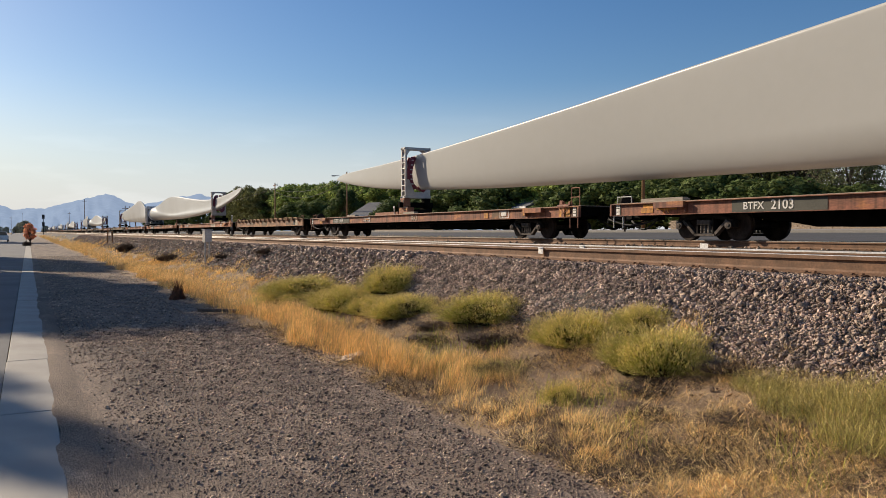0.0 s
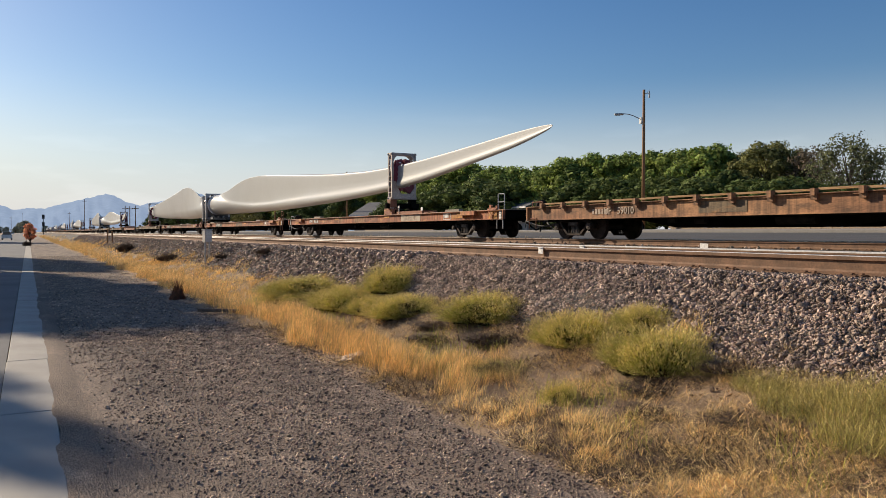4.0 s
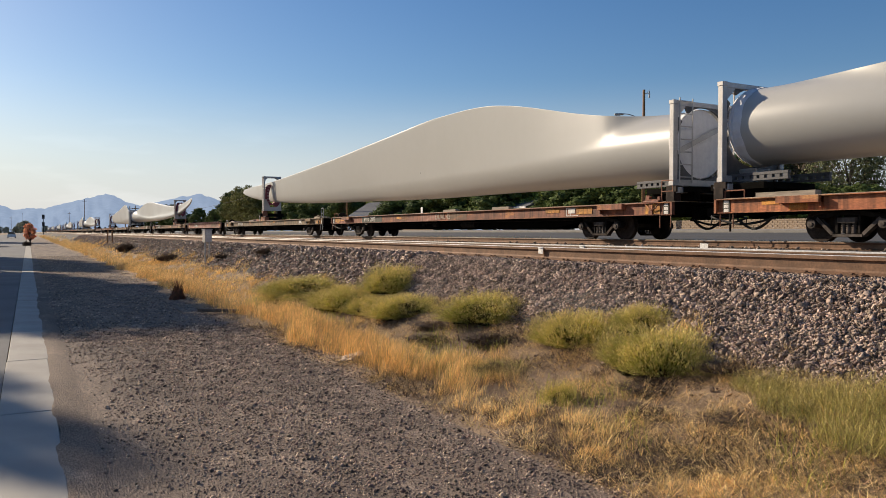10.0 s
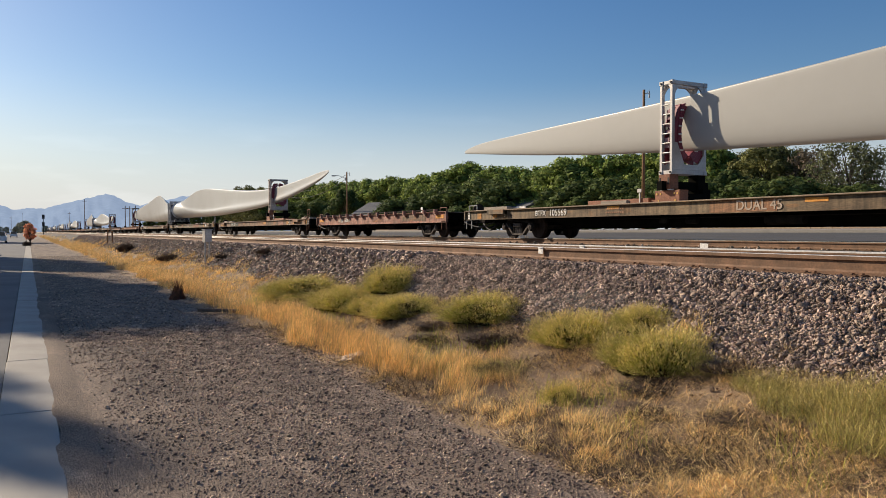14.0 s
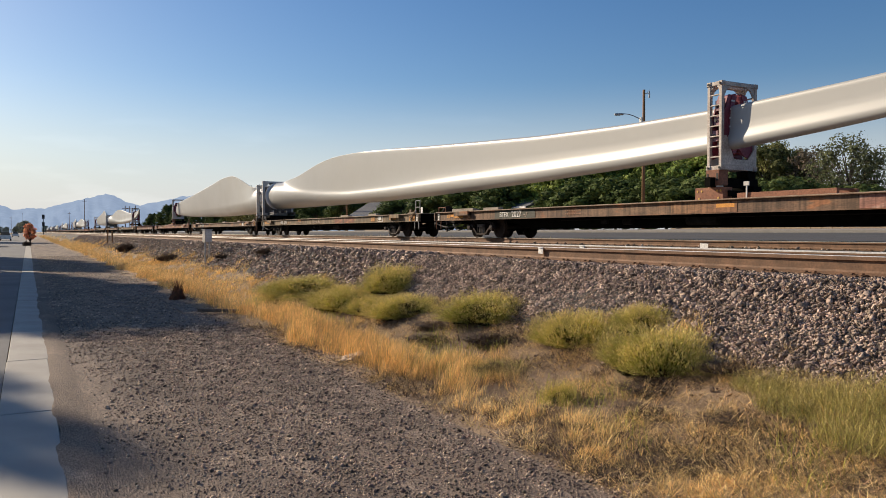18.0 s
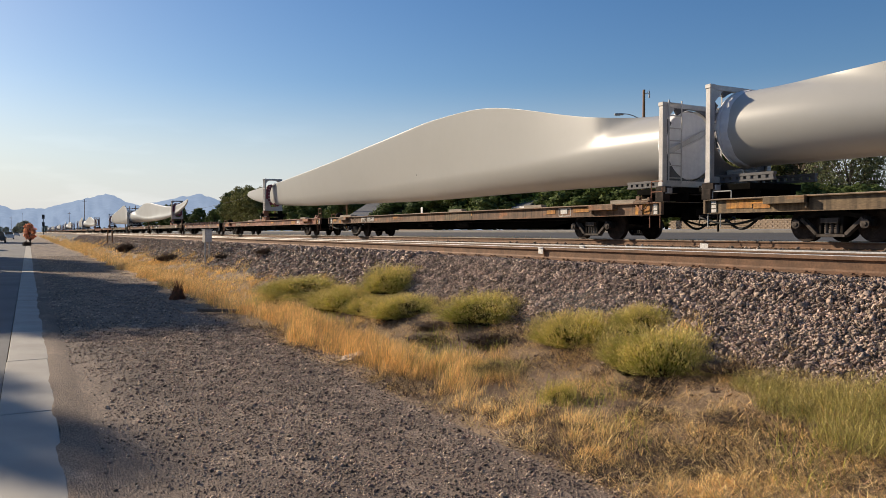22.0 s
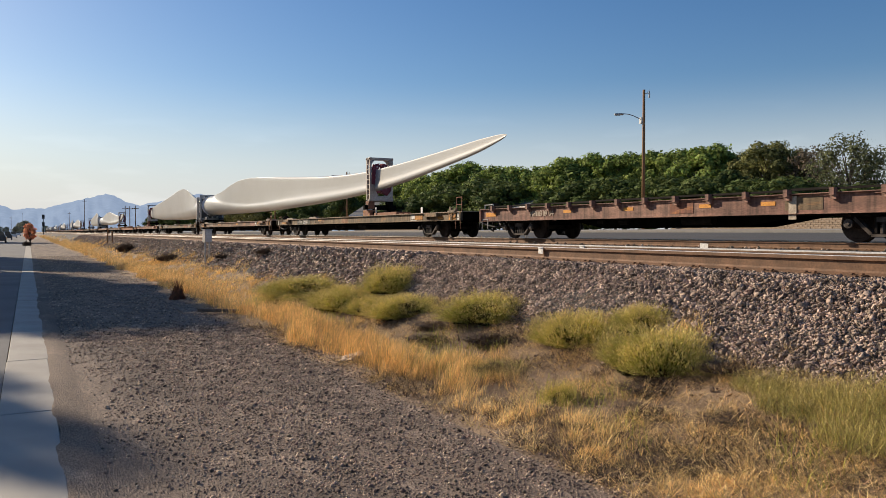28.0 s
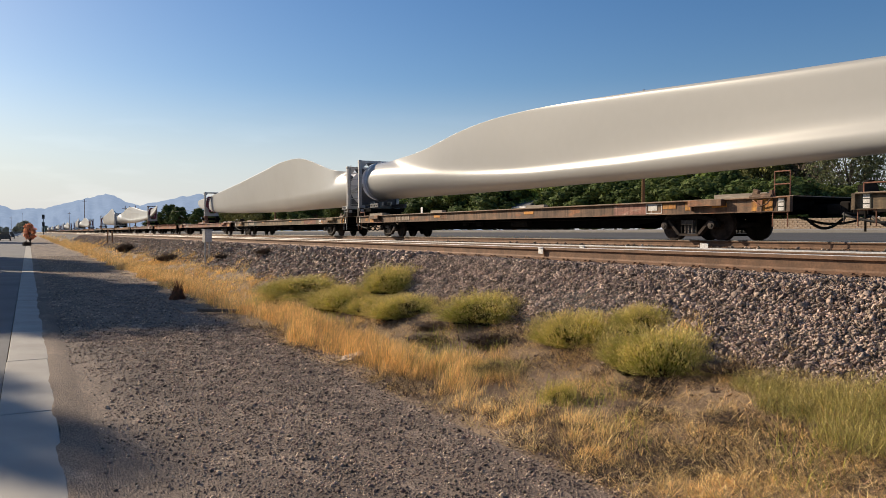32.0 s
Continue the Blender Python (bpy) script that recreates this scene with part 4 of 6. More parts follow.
def blade_mesh(flip, longer=0.0):
    """Loft: a round root that widens into a tall, thin, twisted aerofoil and tapers to the tip. Trailing edge up, root at 0, tip at +y."""
    if flip:   # tip leans up more, trailing edge twisted away
        top = [5.41, 5.39, 5.36, 5.38, 5.50, 5.77, 6.10, 6.28, 6.38, 6.41, 6.38, 6.29, 6.14, 5.88, 5.58, 5.28, 5.09, 5.05, 5.14, 5.27, 5.36, 5.41, 5.45]
        bot = [3.33, 3.33, 3.33, 3.33, 3.33, 3.33, 3.33, 3.33, 3.33, 3.32, 3.32, 3.32, 3.32, 3.34, 3.40, 3.48, 3.63, 3.80, 4.07, 4.43, 4.69, 4.87, 5.03]
    else:
        top = [5.15, 5.18, 5.38, 5.66, 5.99, 6.31, 6.58, 6.77, 6.85, 6.87, 6.87, 6.77, 6.61, 6.40, 6.08, 5.80, 5.55, 5.42, 5.37, 5.38, 5.40, 5.43, 5.46]
        bot = [3.07, 3.08, 3.09, 3.11, 3.12, 3.13, 3.14, 3.14, 3.14, 3.13, 3.13, 3.15, 3.19, 3.25, 3.33, 3.42, 3.59, 3.78, 4.03, 4.39, 4.72, 4.95, 5.13]
    n, verts, faces, L, cz, shift = 96, [], [], LENGTH[flip] + longer, ROOT_Z[flip], 0.25 if flip else -0.6
    stations = np.concatenate([np.arange(0, 24, 0.35), np.arange(24, 54, 0.6), np.arange(54, L - 0.6, 0.25), L - 0.6 * (1 - np.linspace(0, 0.995, 14)) ** 2])
    for d in stations:
        at = d + shift - longer * (d / L) ** 5
        zt, zb = eased(at, ALONG, top), eased(at, ALONG, bot)
        w = eased(d, [0, 15, 36], [0, 0.0, 1.0], 3.0)      # 0 round, 1 aerofoil
        chord = zt - zb
        if d > L - 3.4:    # the tip narrows to a rounded point
            end = math.sqrt(max(0.0008, 1 - ((d - L + 3.4) / 3.4) ** 2))
            lost = chord * (1 - end)
            zt, zb = (zt - 0.35 * lost, zb + 0.65 * lost) if flip else (zt - 0.75 * lost, zb + 0.25 * lost)
            chord *= end
        else:
            end = 1.0
        thick = eased(d, [0, 3, 8, 14, 25, 40, 50, 56, 59], [2 * ROOT_R, 2.05, 1.70, 1.25, 0.85, 0.5, 0.3, 0.18, 0.10]) * (0.35 + 0.65 * end) * (end if end < 0.3 else 1.0) ** 0.5
        lean = eased(d, [0, 6, 14, 20], [9, 7, 4, 2])
        brow = eased(d, [0, 1.5, 3, 5, 7.5], [88, 74, 46, 28, math.degrees(math.atan(math.tan(radians(20)) * 2 * ROOT_R / thick * 0.75))]) if flip else eased(d, [0, 1.5, 2.6, 3.3, 5, 7], [88, 70, 42, 14, 8, 6], 0.5)
        belly = eased(d, [0, 3, 7, 10, 14, 20, 35, 59], [cz, cz - 0.04, 4.15, 3.96, 3.80, 3.75, 3.82, 5.2]) if flip else cz
        bow = 1.25 * (d / L) ** 6.5 - 0.5 * eased(d, [2.5, 9, 19, 36], [0, 1, 1, 0], 3.0) if flip else 1.7 * (d / L) ** 7 + 0.35 * eased(d, [2.5, 20, 28, 42], [0, 1, 1, 0], 3.0)
        tilt = eased(d, [0, 5, 11, 18, 30, 57], [0, -1, -5, -3, 0, 1], 2.0) if flip else eased(d, [0, 4, 9, 30, 45, 59], [0, -2, -7, -6, -2, 0], 2.0)
        mid = min(1.0, max(0.0, (d - 8) / 13))
        for k in range(n):
            a = 2 * math.pi * k / n
            u = (1 - math.cos(a)) / 2                       # 0 at the bottom (nose) .. 1 at the top (edge)
            s = math.sin(a)
            if s <= 0:     # hollow pressure side: round nose, a shoulder, then nearly flat up to the edge
                p = soft_curve(u, [0, 0.02, 0.06, 0.11, 0.17, 0.22, 0.30, 0.40, 0.55, 0.75, 0.92, 0.975, 1.0], [0, 0.30, 0.48, 0.56, 0.575, 0.555, 0.485, 0.415, 0.37, 0.35, 0.335, 0.27, 0.06]) if flip else \
                    soft_curve(u, [0, 0.02, 0.06, 0.14, 0.25, 0.40, 0.55, 0.75, 0.93, 0.985, 1.0], [0, 0.20, 0.34, 0.46, 0.53, 0.56, 0.565, 0.555, 0.54, 0.52, 0.40])
                x_air = -p * thick
            else:
                x_air = thick * 0.5 * np.interp(u, [0, 0.02, 0.08, 0.2, 0.35, 0.6, 0.85, 1.0], [0, 0.35, 0.66, 0.92, 1.0, 0.72, 0.2 if flip else -0.15, -0.78 if not flip else 0.0])
            z = (u - 0.5) * chord
            zr = (zt + zb) / 2 + z - belly
            tube_r = max(0.15, belly - zb) if flip else ROOT_R
            round_ = finned(zr if zr > 0 else zr * tube_r / max(0.1, belly - zb), max(0.1, zt - belly), thick / 2, lean, brow, s <= 0, tube_r)
            x = (1 - w) * round_ + w * x_air
            # the side towards the road is -x before blade A is turned round
            side = -1 if flip else 1
            x = side * (x + z * math.tan(radians(tilt)))
            verts.append((x + bow, d, (zt + zb) / 2 + z))
    rows = len(stations)
    for j in range(rows - 1):
        for k in range(n):
            faces.append((j * n + k, j * n + (k + 1) % n, (j + 1) * n + (k + 1) % n, (j + 1) * n + k))
    me = raw(verts, faces, None, True)
    bm = bmesh.new()
    bm.from_mesh(me)
    bm.verts.ensure_lookup_table()
    bm.faces.new([bm.verts[(rows - 1) * n + k] for k in range(n)])
    bmesh.ops.recalc_face_normals(bm, faces=bm.faces)
    for f in bm.faces:
        f.smooth = True
    bm.to_mesh(me)
    bm.free()
    me.materials.append(M_BLADE)
    return me


BLADE_A, BLADE_B, BLADE_LONG = blade_mesh(True), blade_mesh(False), blade_mesh(False, 2.1)


def frame_post_make(w, h):
    def make(bm):
        box(bm, 0, 0, h / 2, w, w, h)
        for z in (0.06, h - 0.06):
            box(bm, 0, 0, z, w + 0.03, w + 0.03, 0.12)
    return make


def ring_make(w, h, cz, r, y0, y1):
    """A plate with a round hole, as wedge pieces between the hole and the square frame."""
    def make(bm):
        n = 40
        def edge(a):
            c, s = math.cos(a), math.sin(a)
            k = min((w / 2) / max(1e-6, abs(c)), (h - cz) / s if s > 1e-6 else 1e9, cz / -s if s < -1e-6 else 1e9)
            return c * k, cz + s * k
        for k in range(n):
            a, b = 2 * math.pi * k / n, 2 * math.pi * (k + 1) / n
            if k in (14, 15):
                continue
            q = [(r * math.cos(a), cz + r * math.sin(a)), edge(a), edge(b), (r * math.cos(b), cz + r * math.sin(b))]
            profile(bm, q, y0, y1)
        bmesh.ops.remove_doubles(bm, verts=bm.verts, dist=0.0005)
    return make


def base_rail_make(bm):
    """Low rail running out under the blade: two flanges joined by short webs, so that it is open between them."""
    box(bm, 0, 0.9, 0.03, 0.12, 1.8, 0.06)
    box(bm, 0, 0.9, 0.18, 0.12, 1.8, 0.08)
    for k in range(8):
        box(bm, 0, 0.10 + 0.23 * k, 0.10, 0.10, 0.15, 0.10)


def root_frame(y, direction, H, cz):
    """Square galvanised root frame with a ladder and the covered blade root."""
    fr = tagged(new("root_frame"), "grey galvanised steel frame holding a blade's covered root", "transport frame", "frames on the train")
    z0, W = 1.55, 2.44
    for s in (-1, 1):
        hang("post", cached(f"rpost{H}", frame_post_make(0.17, H), M_FIX, bevel=0.012), fr, pose(s * (W / 2 - 0.085), 0, z0))
        hang("foot_block", cached("rfoot", lambda bm: (box(bm, 0, 0, -0.09, 0.24, 0.40, 0.18), box(bm, 0, 0.03, -0.31, 0.28, 0.32, 0.28)), M_WHEEL, bevel=0.01), fr, pose(s * (W / 2 - 0.12), 0, z0))
    hang("skid", cached("rskid", lambda bm: (box(bm, 0, 0.35, -0.12, 2.0, 1.7, 0.16), box(bm, -0.7, 0.35, -0.30, 0.2, 1.7, 0.22), box(bm, 0.7, 0.35, -0.30, 0.2, 1.7, 0.22)), M_UNDER), fr, pose(0, 0, z0, 0, 0, 0 if direction > 0 else 180), "dark skid filling the gap under the frame")
    hang("top_beam", cached("rbeam", lambda bm: box(bm, 0, 0, 0, W - 0.3, 0.14, 0.14), M_FIX, bevel=0.01), fr, pose(0, 0, z0 + H - 0.08))
    hang("bottom_beam", cached("rbeam2", lambda bm: (box(bm, 0, 0, 0, W - 0.3, 0.18, 0.18), box(bm, 0, 0, -0.22, W - 0.1, 0.5, 0.16)), M_FIX, bevel=0.01), fr, pose(0, 0, z0 + 0.09))
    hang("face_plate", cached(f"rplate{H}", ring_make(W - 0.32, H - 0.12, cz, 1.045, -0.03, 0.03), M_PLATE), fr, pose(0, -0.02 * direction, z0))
    hang("ladder", cached("rladder", lambda bm: [bar(bm, (x, 0, 0.1), (x, 0, 2.5), 0.022, n=6) for x in (0, 0.5)] + [bar(bm, (0, 0, 0.25 + 0.36 * k), (0.5, 0, 0.25 + 0.36 * k), 0.018, n=6) for k in range(7)], M_FIX), fr, pose(-W / 2 + 0.18, -0.14 * direction, z0))
    hang("root_cover", cached("rsock", lambda bm: [bar(bm, (0, 0.0, 0), (0, 0.10, 0), 0.99, 1.035, n=40, smooth=True)], M_SOCK), fr, pose(0, 0.05 * direction, z0 + cz, 0, 0, 0 if direction > 0 else 180), "wrinkled white cloth over the root")
    hang("strap", cached("rstrap", lambda bm: box(bm, 0, 0, 0, 2.15, 0.02, 0.15, 0, -24), M_FIX), fr, pose(0, -0.08 * direction, z0 + cz + 0.2))
    hang("saddle", cached("rsaddle", lambda bm: [box(bm, 0.0 + 0.5 * k, 0.2, 0.13, 0.08, 0.5, 0.22, 0, 20 * k) for k in (-1, 0, 1)], M_FIX), fr, pose(0, 0.12 * direction, z0 + 0.12, 0, 0, 0 if direction > 0 else 180))
    turn = 0 if direction > 0 else 180
    for sd in (-1, 1):
        hang("base_rail", cached("rrail", base_rail_make, M_PLATE, bevel=0.008), fr, pose(sd * 0.80, 0, z0, 0, 0, turn), "base rail pierced with a row of holes, shade in its colour")
        hang("corner_gusset", cached("rgusset", lambda bm: profile(bm, [(0, 0), (0.34, 0), (0.30, -0.05), (0.05, -0.30), (0, -0.34)], -0.05, 0.05), M_FIX), fr, pose(-sd * (W / 2 - 0.17), 0, z0 + H - 0.15, 0, 0, 0 if sd > 0 else 180))
    MOVERS.append((fr, TRACK_2 - 0.12, y, RAIL_Z, 0))


def spandrel_make(w, h, t, turned):
    """Filled corner between a post and the beam above it, cut out to an arc."""
    def make(bm):
        pts = [(0, 0)] + [(w - w * math.cos(k * math.pi / 16), -h + h * math.sin(k * math.pi / 16)) for k in range(8, -1, -1)]
        profile(bm, pts, -t / 2, t / 2)
        if turned:
            for v in bm.verts:
                v.co.x, v.co.y = v.co.y, v.co.x
    return make


def tip_frame(y, flip, H):
    """Upright container-size frame with corner castings and a maroon clamp that carries the thin end of a blade."""
    fr = tagged(new("tip_frame"), "pale steel frame with a maroon clamp round a blade", "transport frame", "frames on the train")
    z0, W, D = 1.95, 1.42, 0.52
    steel = M_TIPFIX if flip else M_FIX
    tone = 'brown' if flip else 'grey'
    for sx in (-1, 1):
        for sy in (-1, 1):
            hang("post", cached("tpost" + str(H) + tone, frame_post_make(0.105, H), steel, bevel=0.01), fr, pose(sx * (W / 2 - 0.055), sy * (D / 2 - 0.055), z0))
            for zz in (0.06, H - 0.06):
                ob = hang("corner_casting", cached("tcast" + tone, lambda bm: box(bm, 0, 0, 0, 0.15, 0.15, 0.13), steel, bevel=0.012), fr, pose(sx * (W / 2 - 0.06), sy * (D / 2 - 0.06), z0 + zz))
                if sx < 0:
                    hang("casting_hole", cached("thole", lambda bm: bar(bm, (0, 0, -0.04), (0, 0, 0.04), 0.032, n=10), M_RUBBER), ob, pose(-0.056, 0, 0, 0, 90, 0))
            hang("spandrel", cached("tspan" + tone, spandrel_make(0.40, 0.46, 0.05, False), steel), fr, pose(sx * (W / 2 - 0.10), sy * (D / 2 - 0.05), z0 + H - 0.11) @ Matrix.Diagonal((-sx, 1, 1, 1)))
            hang("spandrel", cached("tspan2" + tone, spandrel_make(0.16, 0.30, 0.05, True), steel), fr, pose(sx * (W / 2 - 0.05), sy * (D / 2 - 0.10), z0 + H - 0.11) @ Matrix.Diagonal((1, -sy, 1, 1)))
        for k in range(7):
            hang("rung", cached("trung" + tone, lambda bm: bar(bm, (0, -D / 2 + 0.06, 0), (0, D / 2 - 0.06, 0), 0.022, n=8), steel), fr, pose(sx * (W / 2 - 0.03), 0, z0 + 0.36 + 0.285 * k))
        for zz, hh in ((0.06, 0.12), (H - 0.055, 0.11)):
            hang("side_beam", cached(f"tside{hh}" + tone, lambda bm: box(bm, 0, 0, 0, 0.08, D - 0.24, hh), steel, bevel=0.008), fr, pose(sx * (W / 2 - 0.05), 0, z0 + zz))
        # the far foot is a black copy, with its shade in the colour
        foot = hang("foot_block", cached("tfoot", lambda bm: box(bm, 0, 0, -0.22, 0.36, 0.46, 0.43), M_STAND, bevel=0.012) if sx < 0 else cached("tfoot_shade", lambda bm: (box(bm, 0, 0, -0.22, 0.30, 0.4, 0.44), box(bm, 0, 0.0, -0.64, 0.3, 0.8, 0.40)), M_UNDER), fr, pose(sx * (W / 2 - 0.12), 0, z0))
        if sx < 0:
            for q in (-0.17, 0.17):
                hang("slot", cached("tslot", lambda bm: box(bm, 0, 0, 0, 0.012, 0.05, 0.20), M_RUBBER), foot, pose(-0.183, q, -0.2))
            for q in (-0.13, 0.13):
                hang("packing", cached("tpack", lambda bm: box(bm, 0, 0, 0, 0.2, 0.1, 0.035), M_WHITE), foot, pose(-0.05, q, -0.453))
            plinth = hang("plinth", cached("tplinth", lambda bm: box(bm, 0, 0, 0, 0.36, 1.0, 0.36), M_STAND, bevel=0.012), fr, pose(sx * (W / 2 - 0.12), 0.12 if flip else -0.12, z0 - 0.66))
            for q in (-0.42, -0.30, 0.25, 0.40):
                hang("bolt", cached("tbolt", lambda bm: bar(bm, (-0.195, 0, 0), (-0.17, 0, 0), 0.03, n=8), M_BRASS), plinth, pose(0, q, 0.08))
            for q in (-0.34, 0.34):
                hang("bolt", MESHES["tbolt"], plinth, pose(0, q, -0.12))
    for s in (-1, 1):
        for zz, hh in ((0.07, 0.14), (H - 0.06, 0.12)):
            hang("cross_beam", cached(f"tbeam{hh}" + tone, lambda bm: box(bm, 0, 0, 0, W - 0.2, 0.11, hh), steel, bevel=0.01), fr, pose(0, s * (D / 2 - 0.06), z0 + zz))
    hang("base_beam", cached("tbase", lambda bm: (box(bm, 0, 0, -0.34, W + 0.5, 0.2, 0.26), box(bm, 0, 0, -0.66, 1.2, 0.9, 0.16)), M_UNDER), fr, pose(0, 0, z0))

    def gap(q):
        return 0.03 + (0.50 if flip else 0.62) * math.sqrt(max(0.0, q)) * max(0.0, 1 - q) ** 0.8

    def plate_half(sd):
        def make(bm):
            # half of a plate with a blade-shaped slot
            inner = [(sd * gap(k / 14), 0.50 + 1.55 * k / 14) for k in range(15)]
            outer = [(sd * (W / 2 - 0.12 - 0.25 * max(0, k - 9) / 5), 0.30 + 1.80 * k / 14) for k in range(15)]
            for (a, b, c, e) in zip(inner, outer, outer[1:], inner[1:]):
                profile(bm, [a, b, c, e], -0.025, 0.025)
            bmesh.ops.remove_doubles(bm, verts=bm.verts, dist=0.0005)
        return make
    for s in (-1, 1):
        hang("lower_plate", cached("tlow" + tone, lambda bm: profile(bm, [(-0.61, 0.14), (0.61, 0.14), (0.61, 0.62), (0.36, 0.30), (-0.20, 0.30), (-0.50, 0.95), (-0.61, 0.95)], -0.02, 0.02), steel), fr, pose(0, s * 0.235, z0))
        for sd in (-1, 1):
            hang("face_plate", cached(f"tplate{sd}{flip}", plate_half(sd), M_MAROON), fr, pose(0, s * 0.17, z0), "maroon painted plate")

    def clamp_half(sd):
        def make(bm):
            inner = [(sd * gap(k / 12), 0.58 + 1.70 * k / 12) for k in range(12)]
            outer = [(sd * (gap(k / 12) + 0.15), 0.44 + 1.80 * k / 12) for k in range(12)]
            for (a, b, c, e) in zip(inner, outer, outer[1:], inner[1:]):
                profile(bm, [a, b, c, e], -0.225, 0.225)
            bmesh.ops.remove_doubles(bm, verts=bm.verts, dist=0.0005)
        return make
    for sd in (-1, 1):
        clamp = hang("clamp", cached(f"tclamp{sd}{flip}", clamp_half(sd), M_MAROON, bevel=0.01), fr, pose(0, 0, z0), "maroon painted steel clamp")
        for k in range(6):
            for q in (-1, 1):
                hang("clamp_bolt", cached("tcbolt", lambda bm: (box(bm, 0, 0, 0, 0.12, 0.02, 0.045), bar(bm, (0, -0.03, 0), (0, 0.03, 0), 0.02, n=6)), M_WHITE), clamp, pose(sd * (gap(0.12 + 0.125 * k) + 0.075), q * 0.235, 0.72 + 0.24 * k))
        for k, zz in enumerate((0.95, 1.38, 1.78)):
            br = hang("bracket", cached("tbracket", lambda bm: (box(bm, 0, 0, 0, 0.05, 0.20, 0.30), box(bm, 0.06, 0, 0.12, 0.10, 0.20, 0.05), box(bm, 0.06, 0, -0.12, 0.10, 0.20, 0.05)), M_TIPPLATE, bevel=0.008), fr, pose(sd * 0.60, 0.05 - 0.05 * k, z0 + zz, 0, 0, 0 if sd < 0 else 180), "faded pink bracket")
            hang("eye", cached("teye", lambda bm: bar(bm, (-0.035, 0, 0), (0.0, 0, 0), 0.05, n=12), M_RUBBER), br, pose(-0.02, 0.02, 0.0))
    platform = hang("platform", cached("tplat", lambda bm: [box(bm, 0, 0, 0.11, 0.10, 2.9, 0.14)] + [box(bm, 0.75, 0, 0.11, 0.10, 2.9, 0.14)] + [box(bm, 0.375, -1.3 + 0.65 * k, 0.16, 0.75, 0.16, 0.05) for k in range(5)], M_STAND, bevel=0.008), fr, pose(-0.62, -2.2 * (1 if flip else -1), DECK + 0.01), "low rust-brown slatted platform on the deck")
    hang("placard", cached("tplac", lambda bm: (box(bm, 0, 0, 0.22, 0.03, 0.04, 0.42), box(bm, -0.01, 0, 0.42, 0.03, 0.17, 0.11)), M_FIX), platform, pose(-0.08, 1.1 * (1 if flip else -1), 0.0), "small pale sign plate")
    MOVERS.append((fr, TRACK_2, y, RAIL_Z, 0))


def collar_make(bm):
    """Pleated cloth drawn over the blade's root, gathered at its rim."""
    n, rings = 120, []
    for y, r, fold in ((0.0, 1.052, 0.004), (0.10, 1.062, 0.010), (0.24, 1.060, 0.014), (0.31, 1.050, 0.006), (0.325, 1.036, 0.0)):
        ring = []
        for k in range(n):
            a = 2 * math.pi * k / n
            q = r + fold * math.sin(30 * a + 1.5 * math.sin(5 * a)) + 0.006 * math.sin(7 * a + 9 * y)
            ring.append(bm.verts.new((q * math.cos(a), y + 0.02 * math.sin(9 * a), q * math.sin(a))))
        rings.append(ring)
    for a, b in zip(rings, rings[1:]):
        for k in range(n):
            bm.faces.new((a[k], a[(k + 1) % n], b[(k + 1) % n], b[k])).smooth = True


def load_blade(flip, root_y, lift=0.0):
    bl = new("turbine_blade", BLADE_A if flip else BLADE_LONG if lift else BLADE_B)
    tagged(bl, "long off-white wind turbine blade lying on edge", "turbine blade", "blades on the train")
    hang("root_collar", cached("rcollar", collar_make, M_SOCK), bl, pose(0, 0, ROOT_Z[flip]), "pleated white cloth collar")
    if not flip:
        hang("handling_mark", cached("hmark", lambda bm: bar(bm, (-0.005, 0, 0), (0.005, 0, 0), 0.03, n=10), M_RUBBER), bl, pose(-0.60, 17.2, 4.36), "small dark handling mark")
    # blade A runs from its root towards the camera (-y); blade B runs away from it
    MOVERS.append((bl, TRACK_2, root_y, 0.0, 180 if flip else 0, lift))


TIP_A = {0: 12.8, 1: 12.55, 2: 12.45}
TIP_B = {0: 13.15, 1: 11.5, 2: 12.4}
for i in range(len(COUPLINGS) - 1):
    flat_car(i, COUPLINGS[i], COUPLINGS[i + 1])
unit = 0
for i in range(0, len(COUPLINGS) - 1, 5):
    # coupling i: roots back to back; i+2: tip of B; i+3: tip of A; i+5: next roots
    c = COUPLINGS
    root_frame(c[i] + 0.92, 1, 2.44, 1.24)
    load_blade(False, c[i] + 1.02, 0.3 if unit == 1 else 0.0)
    if i + 2 < len(c):
        tip_frame(c[i + 2] - TIP_B.get(unit, 13.0), False, 2.78 if unit == 1 else 2.57)
    if i + 5 < len(c):
        tip_frame(c[i + 3] + TIP_A.get(unit, 11.4), True, 2.44)
        root_frame(c[i + 5] - 0.82, -1, 2.66, 1.50)
        load_blade(True, c[i + 5] - 0.90)
    unit += 1


